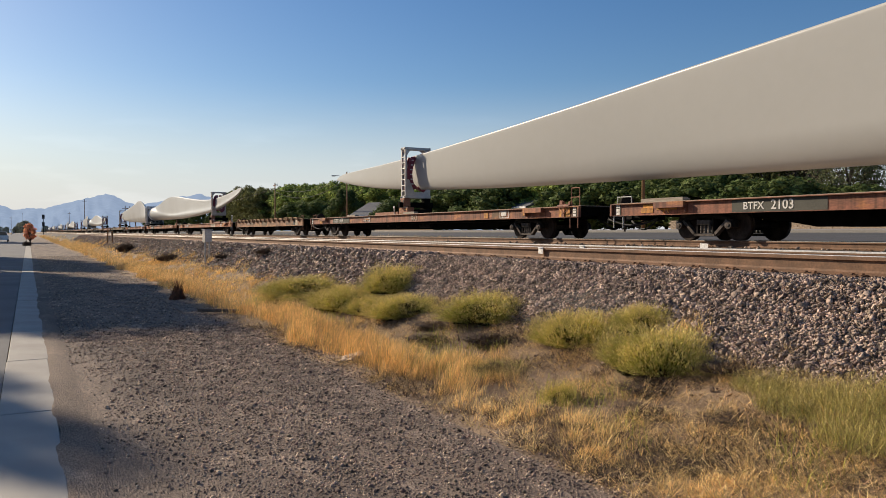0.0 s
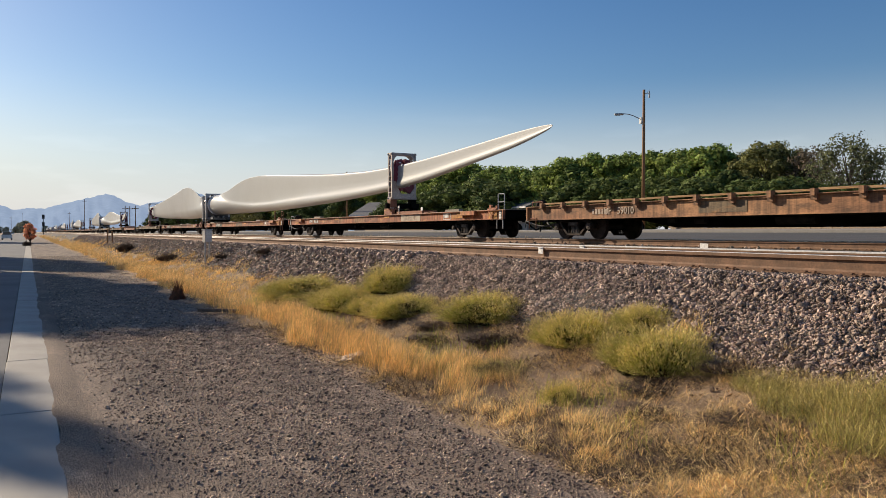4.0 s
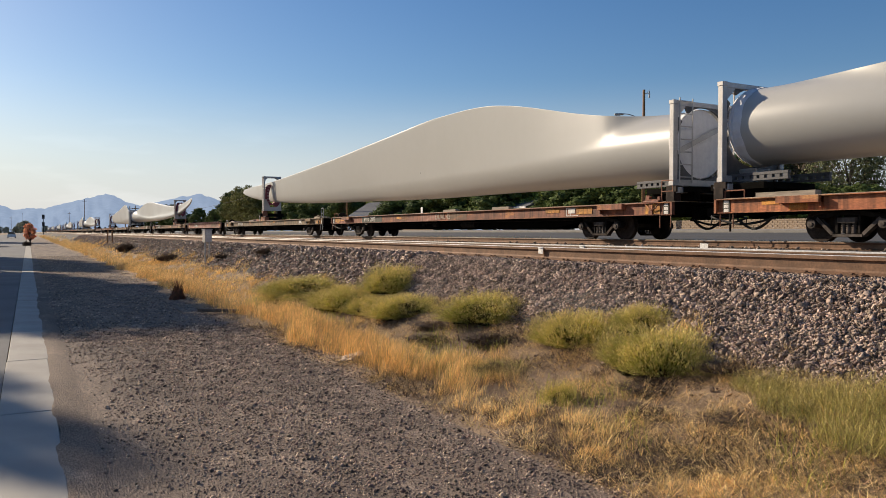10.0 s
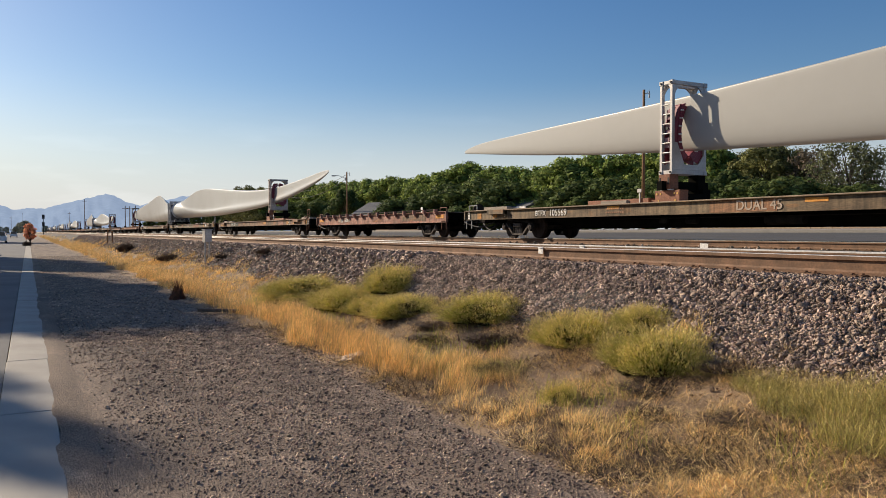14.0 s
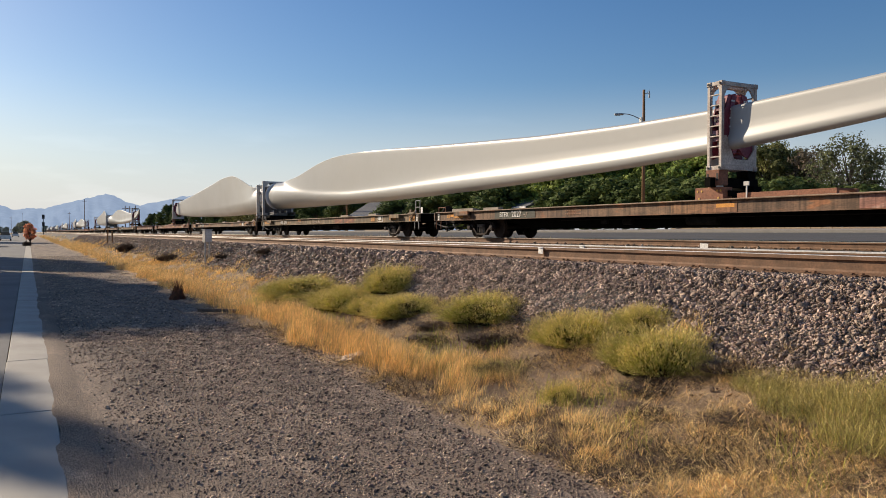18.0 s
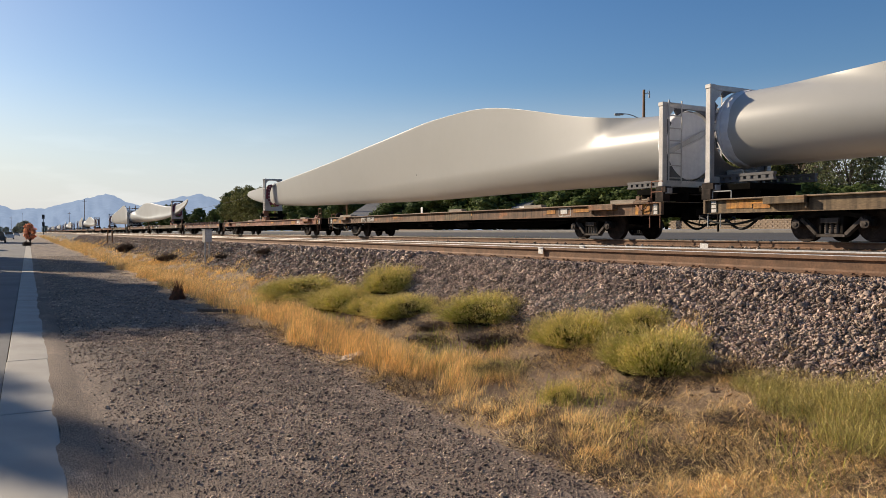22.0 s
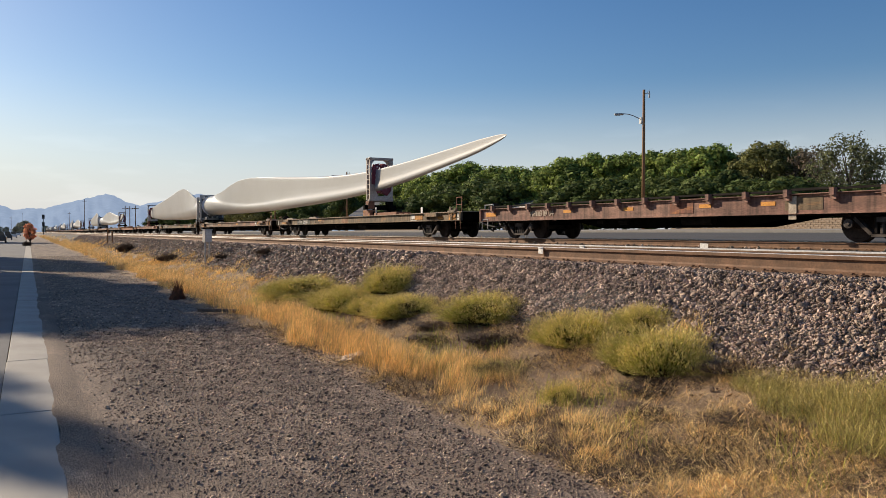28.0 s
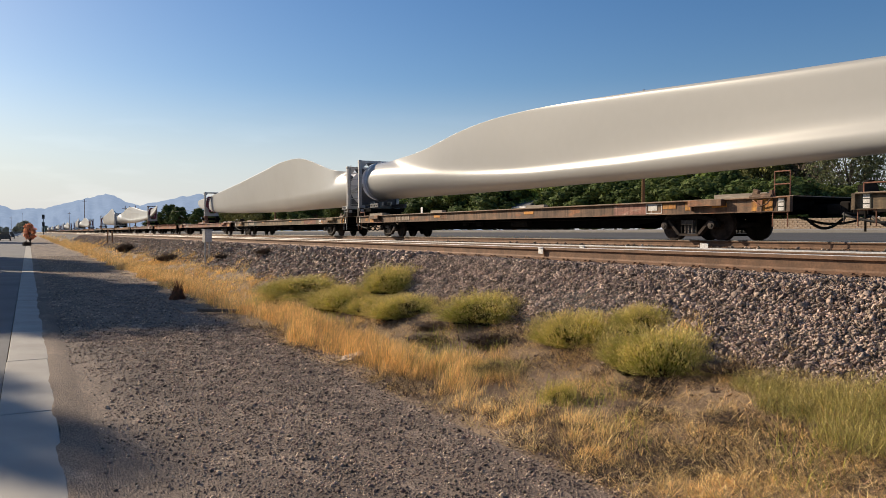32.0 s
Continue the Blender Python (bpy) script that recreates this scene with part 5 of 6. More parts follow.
def motions():
    """The train rolls towards and past the camera at a steady pace; wheels turn while they are near."""
    for ob, x, y, z, turn, *lift in MOVERS:
        walk(ob, [(t, pose(x, y - SPEED * t, z - 0.07 * sum(lift), sum(lift), 0, turn)) for t in (0.0, 8.0, 16.0, 24.0, 32.0)])
    for ob, place in TRAFFIC:
        walk(ob, [(t, place(t)) for t in (0.0, 16.0, 32.0)])
    where = {ob: y for ob, x, y, *rest in MOVERS}
    for ws, car, dy in WHEELS:
        y = where[car]
        t0, t1 = max(0.0, (y - 75) / SPEED), min(32.0, (y + 20) / SPEED)
        rows, angle = [], 0.0
        if t1 <= 0 or t0 >= 32:
            continue
        n = max(1, math.ceil((t1 - t0) * 20))
        times = [t0 + (t1 - t0) * k / n for k in range(n + 1)]
        rows = [(t, pose(0, dy, 0.42, math.degrees(SPEED * (t - t0) / 0.42))) for t in times]
        if t0 > 0:
            rows.insert(0, (0.0, rows[0][1]))
        if t1 < 32:
            rows.append((32.0, rows[-1][1]))
        walk(ws, rows)


# ---- ballast stones, shoulder gravel ----
def zs(x):
    return np.interp(x, [r[0] for r in ROWS_X], [r[1] for r in ROWS_X])


def spread(n, x0, x1, y0, y1, power=1.0):
    """n random places, denser towards y0."""
    return rng.uniform(x0, x1, n), y0 + (y1 - y0) * rng.uniform(0, 1, n) ** power


def patchy(x, y, scale, seed):
    return np.array([noise.noise((a * scale, b * scale, seed)) for a, b in zip(x, y)])


def stone_bed():
    """The embankment's loose stones: nearest ones singly, the rest joined."""
    bed = tagged(new("ballast"), "loose grey-brown crushed stone ballast on the embankment", "ballast", kind="structure")
    sets = []
    x, y = spread(78000, 5.25, 7.0, -0.5, 14, 1.2)
    sets.append((x, y, rng.uniform(0.012, 0.026, len(x))))
    x, y = spread(22000, 5.2, 7.0, 13, 120, 2.0)
    sets.append((x, y, rng.uniform(0.026, 0.055, len(x))))
    x, y = spread(9000, 5.25, 7.0, -9, -0.3)
    sets.append((x, y, rng.uniform(0.018, 0.034, len(x))))
    x, y = spread(3500, 9.0, 16.5, 4, 70, 1.3)
    sets.append((x, y, rng.uniform(0.03, 0.06, len(x))))
    x, y = spread(900, 7.1, 8.5, 2, 40, 1.2)
    sets.append((x, y, rng.uniform(0.025, 0.04, len(x))))
    x, y = spread(700, 4.7, 5.4, -1, 22, 1.2)
    sets.append((x, y, rng.uniform(0.018, 0.04, len(x))))
    x, y, s = (np.concatenate(c) for c in zip(*sets))
    toe = 5.35 + 0.22 * np.sin(y * 0.9) + 0.12 * np.sin(y * 2.3 + 1)
    keep = (x > toe) | (rng.uniform(size=len(x)) < 0.12)
    x, y, s = x[keep], y[keep], s[keep]
    z = zs(x) + s * rng.uniform(-0.1, 0.55, len(x))
    v, f = rocks(np.stack([x, y, z], 1), s)
    rest = hang("loose_stones", raw(v, f, M_STONE), bed)
    rest["kind"] = "stuff"
    shapes = []
    for k in range(12):
        v, f = rocks(np.zeros((1, 3)), [1.0])
        shapes.append(raw(v, f, M_STONE))
    for k in range(300):
        xx, yy = rng.uniform(5.5, 6.4), rng.uniform(1.9, 6.5)
        s = rng.uniform(0.025, 0.042)
        ob = hang("stone", shapes[k % 12], bed)
        ob.matrix_basis = Matrix.Translation((xx, yy, zs(xx) + 0.5 * s)) @ Matrix.Rotation(rng.uniform(0, 6.28), 4, "Z") @ Matrix.Diagonal((s, s, s, 1))


def shoulder_gravel():
    x, y = spread(135000, 0.14, 3.3, 1.6, 13, 1.4)
    d = patchy(x, y, 1.1, 21.0) + 0.7 * patchy(x, y, 3.5, 22.0)
    keep = rng.uniform(size=len(x)) < np.clip(0.12 + 0.95 * np.clip((x - 0.45) / 1.2, 0, 1) + 0.40 * d, 0.06, 1)
    x, y = x[keep], y[keep]
    s = (0.0020 + 0.0062 * rng.uniform(size=len(x)) ** 2.4 + 0.012 * rng.uniform(size=len(x)) ** 22) * (1 + 0.06 * y)
    v, f = rocks(np.stack([x, y, zs(x) + s * 0.25], 1), s, OCT, OCTF, 0.7, 0.2)
    x, y = (np.concatenate(q) for q in zip(spread(14000, 0.25, 3.3, 12, 55, 1.6), spread(9000, 0.25, 3.3, -8, 1.8)))
    s = rng.uniform(0.008, 0.022, len(x)) * np.where(y < 2, 0.5, 1.0)
    w = rocks(np.stack([x, y, zs(x) + s * 0.2], 1), s, OCT, OCTF, 0.7, 0.2)
    tagged(new("shoulder_gravel", raw(*joined((v, f), w), M_PEBBLE)), "fine grey-brown gravel scattered on the road shoulder", "gravel", kind="stuff")


def dirt_edge():
    """Dirt washed over the gutter's edge, with a ragged rim."""
    ys = np.arange(-9, 60, 0.12)
    left = 0.17 + 0.05 * patchy(ys * 0 + 1, ys, 1.3, 4.0) + 0.03 * patchy(ys * 0 + 2, ys, 6.0, 6.0)
    v, f = [], []
    for y, x in zip(ys, left):
        v += [(x, y, 0.002), (x + 0.02, y, 0.012), (0.34, y, 0.006), (0.5, y, -0.03)]
    for i in range(len(ys) - 1):
        for k in range(3):
            f.append((4 * i + k, 4 * i + k + 1, 4 * i + k + 5, 4 * i + k + 4))
    tagged(new("dirt_rim", raw(v, f, M_GRAVEL, True)), "brown grit washed over the gutter's edge", "dirt", kind="structure")


stone_bed()
shoulder_gravel()
dirt_edge()


# ---- grass and weeds ----
def dry_grass():
    """Golden dry grass along the shoulder's edge, thinning into bare litter."""
    sets = []
    for clumps, each, y0, y1, p, hw in ((3200, 50, 0.8, 13, 1.0, 0.8), (900, 40, -8, 0.9, 1.0, 0.9), (2500, 30, 12, 36, 1.3, 1.4), (1900, 24, 34, 130, 1.6, 3.0), (1500, 22, 70, 330, 1.7, 7.0)):
        x, y = spread(clumps, 2.95, 5.9, y0, y1, p)
        d = patchy(x, y, 0.8, 2.0) + 0.6 * patchy(x, y, 2.3, 7.0)
        line = 3.22 + 0.10 * np.sin(y * 1.1) + 0.07 * np.sin(y * 2.9 + 1)
        edge = np.exp(-((x - line - 0.28) / 0.30) ** 2)
        far = np.clip((y - 12) / 6, 0, 1) * np.exp(-((x - 4.5) / 1.0) ** 2)
        front = np.clip((5.2 - y) / 1.5, 0, 1) * np.exp(-((x - 3.9) / 0.55) ** 2) * 0.55
        middle = np.exp(-((x - 4.0) / 0.35) ** 2) * np.clip((y - 5) / 2, 0, 1) * 0.8
        chance = np.clip(0.85 * edge + 1.1 * far + front + middle + 0.75 * d - 0.16, 0.012, 1) * np.clip((x - line) * 5, 0, 1)
        k = rng.uniform(size=clumps) < chance
        x, y, d, edge, tall = x[k], y[k], d[k], edge[k], (0.55 + 0.7 * rng.uniform(size=clumps) ** 1.4)[k]
        x, y, d, edge, tall = (np.repeat(q, each) for q in (x, y, d, edge, tall))
        r = np.abs(rng.normal(size=len(x))) * 0.05 * (1 + 0.4 * hw)
        a = rng.uniform(0, 6.28, len(x))
        x, y = x + r * np.cos(a), y + r * np.sin(a)
        h = (0.10 + 0.17 * rng.uniform(size=len(x))) * tall * (0.62 + 0.55 * edge + 0.25 * np.clip(d, -0.5, 1)) * (0.50 + 0.75 * np.clip((y - 3.5) / 4.5, 0, 1))
        sets.append((x, y, h, rng.uniform(0.0022, 0.0046, len(x)) * max(1.0, hw)))
    x, y, h, w = (np.concatenate(c) for c in zip(*sets))
    base = np.stack([x, y, zs(x) - 0.01], 1)
    lean = rng.normal(size=(len(x), 2)) * (0.24 + 0.45 * np.clip((5.0 - y) / 2, 0, 1))[:, None] + (0.10, -0.05)
    v, f = stalks(base, h, lean, w)
    # fallen straw
    x, y = spread(42000, 3.0, 5.5, 0.8, 14, 1.2)
    k = patchy(x, y, 1.6, 3.0) + np.clip((5.0 - y) / 3, 0, 0.6) > 0.02
    x, y = x[k], y[k]
    a = rng.uniform(0, 6.28, len(x))
    lay = np.stack([np.cos(a), np.sin(a)], 1) * rng.uniform(1.2, 6.0, len(x))[:, None]
    v2, f2 = stalks(np.stack([x, y, zs(x) + rng.uniform(0.0, 0.05, len(x))], 1), rng.uniform(0.04, 0.17, len(x)), lay, rng.uniform(0.0018, 0.0036, len(x)), 0.1)
    tagged(new("dry_grass", raw(*joined((v, f), (v2, f2)), M_STRAW)), "golden dry grass and fallen straw beside the gravel", "grass", kind="stuff")
    # long tangled stems leaning every way near the shoulder's edge
    x, y = spread(48000, 3.05, 5.7, 0.6, 7.5, 1.0)
    k = patchy(x, y, 1.9, 31.0) + 0.8 * patchy(x, y, 5.0, 32.0) + 0.22 * (y < 3.6) > 0.24
    x, y = x[k], y[k]
    a = rng.uniform(0, 6.28, len(x))
    lay = np.stack([np.cos(a), np.sin(a)], 1) * rng.uniform(0.25, 1.6, len(x))[:, None]
    v3, f3 = stalks(np.stack([x, y, zs(x) - 0.01], 1), rng.uniform(0.05, 0.24, len(x)) * (0.7 + 0.3 * (y > 3)), lay, rng.uniform(0.0012, 0.0030, len(x)), 0.45)
    tagged(new("tangled_straw", raw(v3, f3, M_STRAW)), "tangled golden stems leaning over brown soil", "grass", kind="stuff")
    # brown litter and clods on the bare soil
    x, y = spread(38000, 3.1, 5.7, 0.8, 16, 1.2)
    a = rng.uniform(0, 6.28, len(x))
    lay = np.stack([np.cos(a), np.sin(a)], 1) * rng.uniform(1.0, 8.0, len(x))[:, None]
    v, f = stalks(np.stack([x, y, zs(x) + rng.uniform(-0.005, 0.03, len(x))], 1), rng.uniform(0.03, 0.18, len(x)), lay, rng.uniform(0.002, 0.007, len(x)), 0.1)
    x, y = spread(5000, 3.1, 5.6, 0.8, 16, 1.2)
    sz = 0.004 + 0.018 * rng.uniform(size=len(x)) ** 2.5
    w2 = rocks(np.stack([x, y, zs(x) + 0.2 * sz], 1), sz, OCT, OCTF)
    tagged(new("plant_litter", raw(*joined((v, f), w2), M_LITTER)), "brown dead stems and clods on bare soil", "litter", kind="stuff")
    x, y = spread(80000, 3.05, 5.6, 1.0, 13, 1.25)
    k = patchy(x, y, 1.3, 15.0) + 0.5 * patchy(x, y, 4.0, 16.0) + 0.2 * (y < 4.2) - 0.1 * (y > 5) > 0.12
    x, y = x[k], y[k]
    a = rng.uniform(0, 6.28, len(x))
    lay = np.stack([np.cos(a), np.sin(a)], 1) * rng.uniform(0.5, 5.0, len(x))[:, None]
    v, f = stalks(np.stack([x, y, zs(x) + rng.uniform(-0.005, 0.025, len(x))], 1), rng.uniform(0.03, 0.12, len(x)), lay, rng.uniform(0.003, 0.009, len(x)), 0.1)
    tagged(new("twig_litter", raw(v, f, M_DRYWEED)), "dark dead twigs matted on the soil", "litter", kind="stuff")
    # thin green shoots among it
    x, y = spread(9000, 3.6, 5.4, 0.8, 14, 1.3)
    k = patchy(x, y, 1.1, 9.0) > 0.12
    x, y = x[k], y[k]
    v, f = stalks(np.stack([x, y, zs(x) - 0.01], 1), rng.uniform(0.05, 0.22, len(x)), rng.normal(size=(len(x), 2)) * 0.35, rng.uniform(0.003, 0.006, len(x)))
    tagged(new("green_grass", raw(v, f, M_WEED)), "thin green shoots among the dry grass", "grass", kind="stuff")


dry_grass()


def bush_meshes(n, tall):
    """A low dome of fine stems fanning out from its foot, with small leaves and feathery tips; radius 1. tall: an open upright tuft instead."""
    a = rng.uniform(0, 6.28, n)
    up = rng.uniform(0.03, 1.0, n)
    out = np.sqrt(1 - up * up)
    lump = 1 + 0.13 * np.sin(3 * a + rng.uniform(0, 6)) + 0.10 * np.sin(5 * a + rng.uniform(0, 6)) + 0.10 * np.sin(7 * a + 9 * up)
    reach = rng.uniform(0.72, 1.06, n) * lump
    foot = rng.uniform(0.25, 0.62, n)
    base = np.stack([out * foot * np.cos(a), out * foot * np.sin(a), np.full(n, -0.06)], 1)
    lean = np.stack([out * (reach - foot) * np.cos(a), out * (reach - foot) * np.sin(a)], 1) / (up * reach + 0.06)[:, None] + rng.normal(size=(n, 2)) * 0.10
    lean = lean.clip(-3, 3)
    h = np.sqrt((out * (reach - foot)) ** 2 + (up * reach + 0.06) ** 2)
    if tall:
        r = np.sqrt(rng.uniform(size=n))
        base = np.stack([r * np.cos(a), r * np.sin(a), np.full(n, -0.06)], 1)
        lean = rng.normal(size=(n, 2)) * 0.36
        h = rng.uniform(0.35, 1.0, n) * (1 - 0.35 * r)
    v, f = stalks(base, h, lean, rng.uniform(0.004, 0.008, n), 0.05)
    m = n * (1 if tall else 4)
    i = rng.integers(0, n, m)
    u = rng.uniform(0.45, 0.98, m)
    d = np.stack([lean[i, 0], lean[i, 1], np.ones(m)], 1)
    d /= np.linalg.norm(d, axis=1)[:, None]
    p = base[i] + d * (h[i] * u)[:, None]
    lv, lf = stalks(p, rng.uniform(0.015, 0.04, m), rng.normal(size=(m, 2)) * 1.4, rng.uniform(0.006, 0.011, m), 0.1)
    t = n
    j = np.arange(n)
    dd = np.stack([lean[j, 0], lean[j, 1], np.ones(t)], 1)
    dd /= np.linalg.norm(dd, axis=1)[:, None]
    tv, tf = stalks(base[j] + dd * (h[j] * 0.90)[:, None], (0.22 if tall else 0.13) * h[j], lean[j] * 0.4 + rng.normal(size=(t, 2)) * 0.35, rng.uniform(0.006, 0.012, t) * (0.5 if tall else 1.0), 0.1)
    # added solid core, near black, gives the bush its inner shade
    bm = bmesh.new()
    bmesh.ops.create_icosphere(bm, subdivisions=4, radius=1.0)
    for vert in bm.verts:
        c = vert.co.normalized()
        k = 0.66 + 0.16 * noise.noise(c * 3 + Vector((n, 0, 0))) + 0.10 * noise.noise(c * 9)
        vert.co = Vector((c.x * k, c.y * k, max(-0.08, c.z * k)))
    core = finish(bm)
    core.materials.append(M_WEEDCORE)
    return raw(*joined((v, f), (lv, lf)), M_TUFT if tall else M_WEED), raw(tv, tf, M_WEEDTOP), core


BUSH = [bush_meshes(9000 - 900 * (k % 2), False) for k in range(4)] + [bush_meshes(1900, True)]
BUSHES = [(5.42, 6.74, 0.58, 0.28), (5.74, 6.1, 0.38, 0.18), (5.26, 5.32, 0.62, 0.31), (5.51, 8.86, 0.72, 0.30), (5.18, 10.67, 0.74, 0.26), (5.03, 12.78, 0.84, 0.32),
          (5.27, 15.5, 1.2, 0.27), (5.72, 12.35, 0.64, 0.38), (4.04, 5.26, 0.19, 0.15), (4.6, 14.9, 0.8, 0.2), (5.0, 11.6, 0.5, 0.22)]
TUFTS = [(5.2, 3.95, 0.40, 0.20), (5.0, 3.55, 0.42, 0.25), (5.25, 3.15, 0.45, 0.30), (4.8, 2.9, 0.42, 0.27), (5.0, 2.4, 0.45, 0.32), (5.4, 2.7, 0.4, 0.28), (4.2, 6.6, 0.36, 0.17), (3.95, 7.4, 0.4, 0.18)]
for k, (x, y, r, h) in enumerate(BUSHES + TUFTS):
    dome = k < len(BUSHES)
    b = tagged(new("weed_bush" if dome else "weed_tuft"), "low dense yellow-green weed clump at the foot of the ballast" if dome else "open tuft of thin green and straw-coloured stems", "bush", "weed bushes" if dome else "weed tufts")
    b.matrix_basis = pose(x, y, zs(x) - (0.07 if dome else 0.0), 0, 0, 77 * k) @ Matrix.Diagonal((r, r, h + (0.07 if dome else 0.0), 1))
    stem, tips, core = BUSH[k % 4 if dome else 4]
    hang("foliage", stem, b)
    hang("blossom", tips, b, None, "yellowish dry flower tips")
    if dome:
        hang("inner_growth", core, b, None, "solid dark core standing in for inner shade")
DRY_BUSH = raw(*(lambda s: s)(joined(stalks(np.stack([rng.normal(size=1400) * 0.25, rng.normal(size=1400) * 0.25, np.full(1400, -0.02)], 1), rng.uniform(0.4, 1.0, 1400), rng.normal(size=(1400, 2)) * 0.7, rng.uniform(0.02, 0.05, 1400)))), M_DRYWEED)
for x, y, r, h, tone in ((5.3, 50.5, 0.75, 0.75, "dark"), (5.25, 34.0, 0.7, 0.42, "dark"), (6.2, 22.3, 0.5, 0.22, "dark"), (5.85, 26.4, 0.45, 0.2, "dark"), (4.85, 7.75, 0.42, 0.15, "dark"), (4.17, 6.56, 0.30, 0.14, "dark"), (4.72, 4.94, 0.36, 0.07, "dark"), (4.29, 4.5, 0.30, 0.07, "dark"), (5.30, 4.57, 0.34, 0.13, "dark"), (4.5, 8.7, 0.4, 0.10, "dark"), (3.75, 4.6, 0.3, 0.06, "dark"), (4.6, 3.9, 0.30, 0.05, "dark"), (4.95, 9.4, 0.4, 0.05, "dark"), (3.7, 3.6, 0.3, 0.05, "dark"), (3.0, 18.3, 0.20, 0.0, "cone"), (-0.15, 98.0, 0.6, 0.8, "dark")):
    b = new("dry_weed", DRY_BUSH)
    if tone == "cone":
        q = np.sqrt(rng.uniform(size=700)) * 0.19
        a = rng.uniform(0, 6.28, 700)
        foot = np.stack([q * np.cos(a), q * np.sin(a), 0.0 * q], 1)
        b.data = raw(*stalks(foot, (0.66 * (1 - q / 0.2) ** 1.1).clip(0.05, 0.66) * rng.uniform(0.7, 1.05, 700), foot[:, :2] * -0.8 + rng.normal(size=(700, 2)) * 0.13, rng.uniform(0.008, 0.022, 700)), M_CONEWEED)
        b.matrix_basis = pose(x, y, zs(x))
        tagged(b, "small dark upright dried weed on the gravel", "weed")
    else:
        b.matrix_basis = pose(x, y, zs(x), 0, 0, 40 * x) @ Matrix.Diagonal((r, r, h, 1))
        tagged(b, "dark brown dried tumbleweed on the bank", "weed")


# ---- small things beside the track ----
def cabinet():
    c = tagged(new("trackside_cabinet"), "pale metal equipment cabinet on two posts beside the ballast", "utility box")
    c.matrix_basis = pose(5.62, 28.0, zs(5.62) - 0.02, 0, 0, 12)
    part("body", (lambda bm: (box(bm, 0, 0, 0.92, 0.26, 0.24, 0.44), bm)[1])(bmesh.new()), M_CABINET, c, bevel=0.012)
    part("lid", (lambda bm: (box(bm, 0, 0, 1.155, 0.30, 0.28, 0.03), bm)[1])(bmesh.new()), M_GREYMETAL, c)
    part("door", (lambda bm: (box(bm, 0, -0.127, 0.92, 0.21, 0.012, 0.38), bm)[1])(bmesh.new()), M_CABINET, c)
    for s in (-1, 1):
        part("post", (lambda bm: (bar(bm, (s * 0.08, 0, -0.1), (s * 0.08, 0, 0.72), 0.028, n=10), bm)[1])(bmesh.new()), M_GREYMETAL, c)


cabinet()
for k, (x, y, h) in enumerate(((5.72, 68.4, 1.25), (5.9, 66.0, 1.0))):
    ob = new("marker_post", mesh_of(lambda bm: (box(bm, 0, 0, h / 2, 0.10, 0.05, h), box(bm, 0, -0.03, h - 0.2, 0.12, 0.02, 0.25)), M_POLE, bevel=0.008))
    ob.matrix_basis = pose(x, y, zs(x) - 0.05, 0, 2 - 4 * k, 10)
    tagged(ob, "thin reddish marker post in the dry grass", "marker post", "marker posts")
plank = tagged(new("plank", mesh_of(lambda bm: (box(bm, 0, 0, 0.03, 0.15, 2.1, 0.06), box(bm, 0.02, 0.3, 0.062, 0.03, 0.04, 0.015)), M_TIE, bevel=0.008)), "dark weathered plank lying on the gravel", "plank")
plank.matrix_basis = pose(3.72, 14.3, zs(3.5), 1, 3, 60)


def crumpled_bag():
    bm = bmesh.new()
    bmesh.ops.create_icosphere(bm, subdivisions=4, radius=1.0)
    for v in bm.verts:
        c = v.co.normalized()
        k = 1 + 0.35 * noise.noise(c * 2.2 + Vector((3, 1, 7))) + 0.16 * noise.noise(c * 6)
        v.co = Vector((c.x * k * 0.23, c.y * k * 0.13, max(-0.02, (c.z * k * 0.07 + 0.025) * (1.25 - 0.6 * abs(c.x)))))
    me = finish(bm)
    me.materials.append(M_BAG)
    ob = tagged(new("plastic_bag", me), "crumpled whitish plastic bag in the dry grass", "litter")
    ob.matrix_basis = pose(3.42, 8.35, zs(3.42), 0, 0, -28)


crumpled_bag()


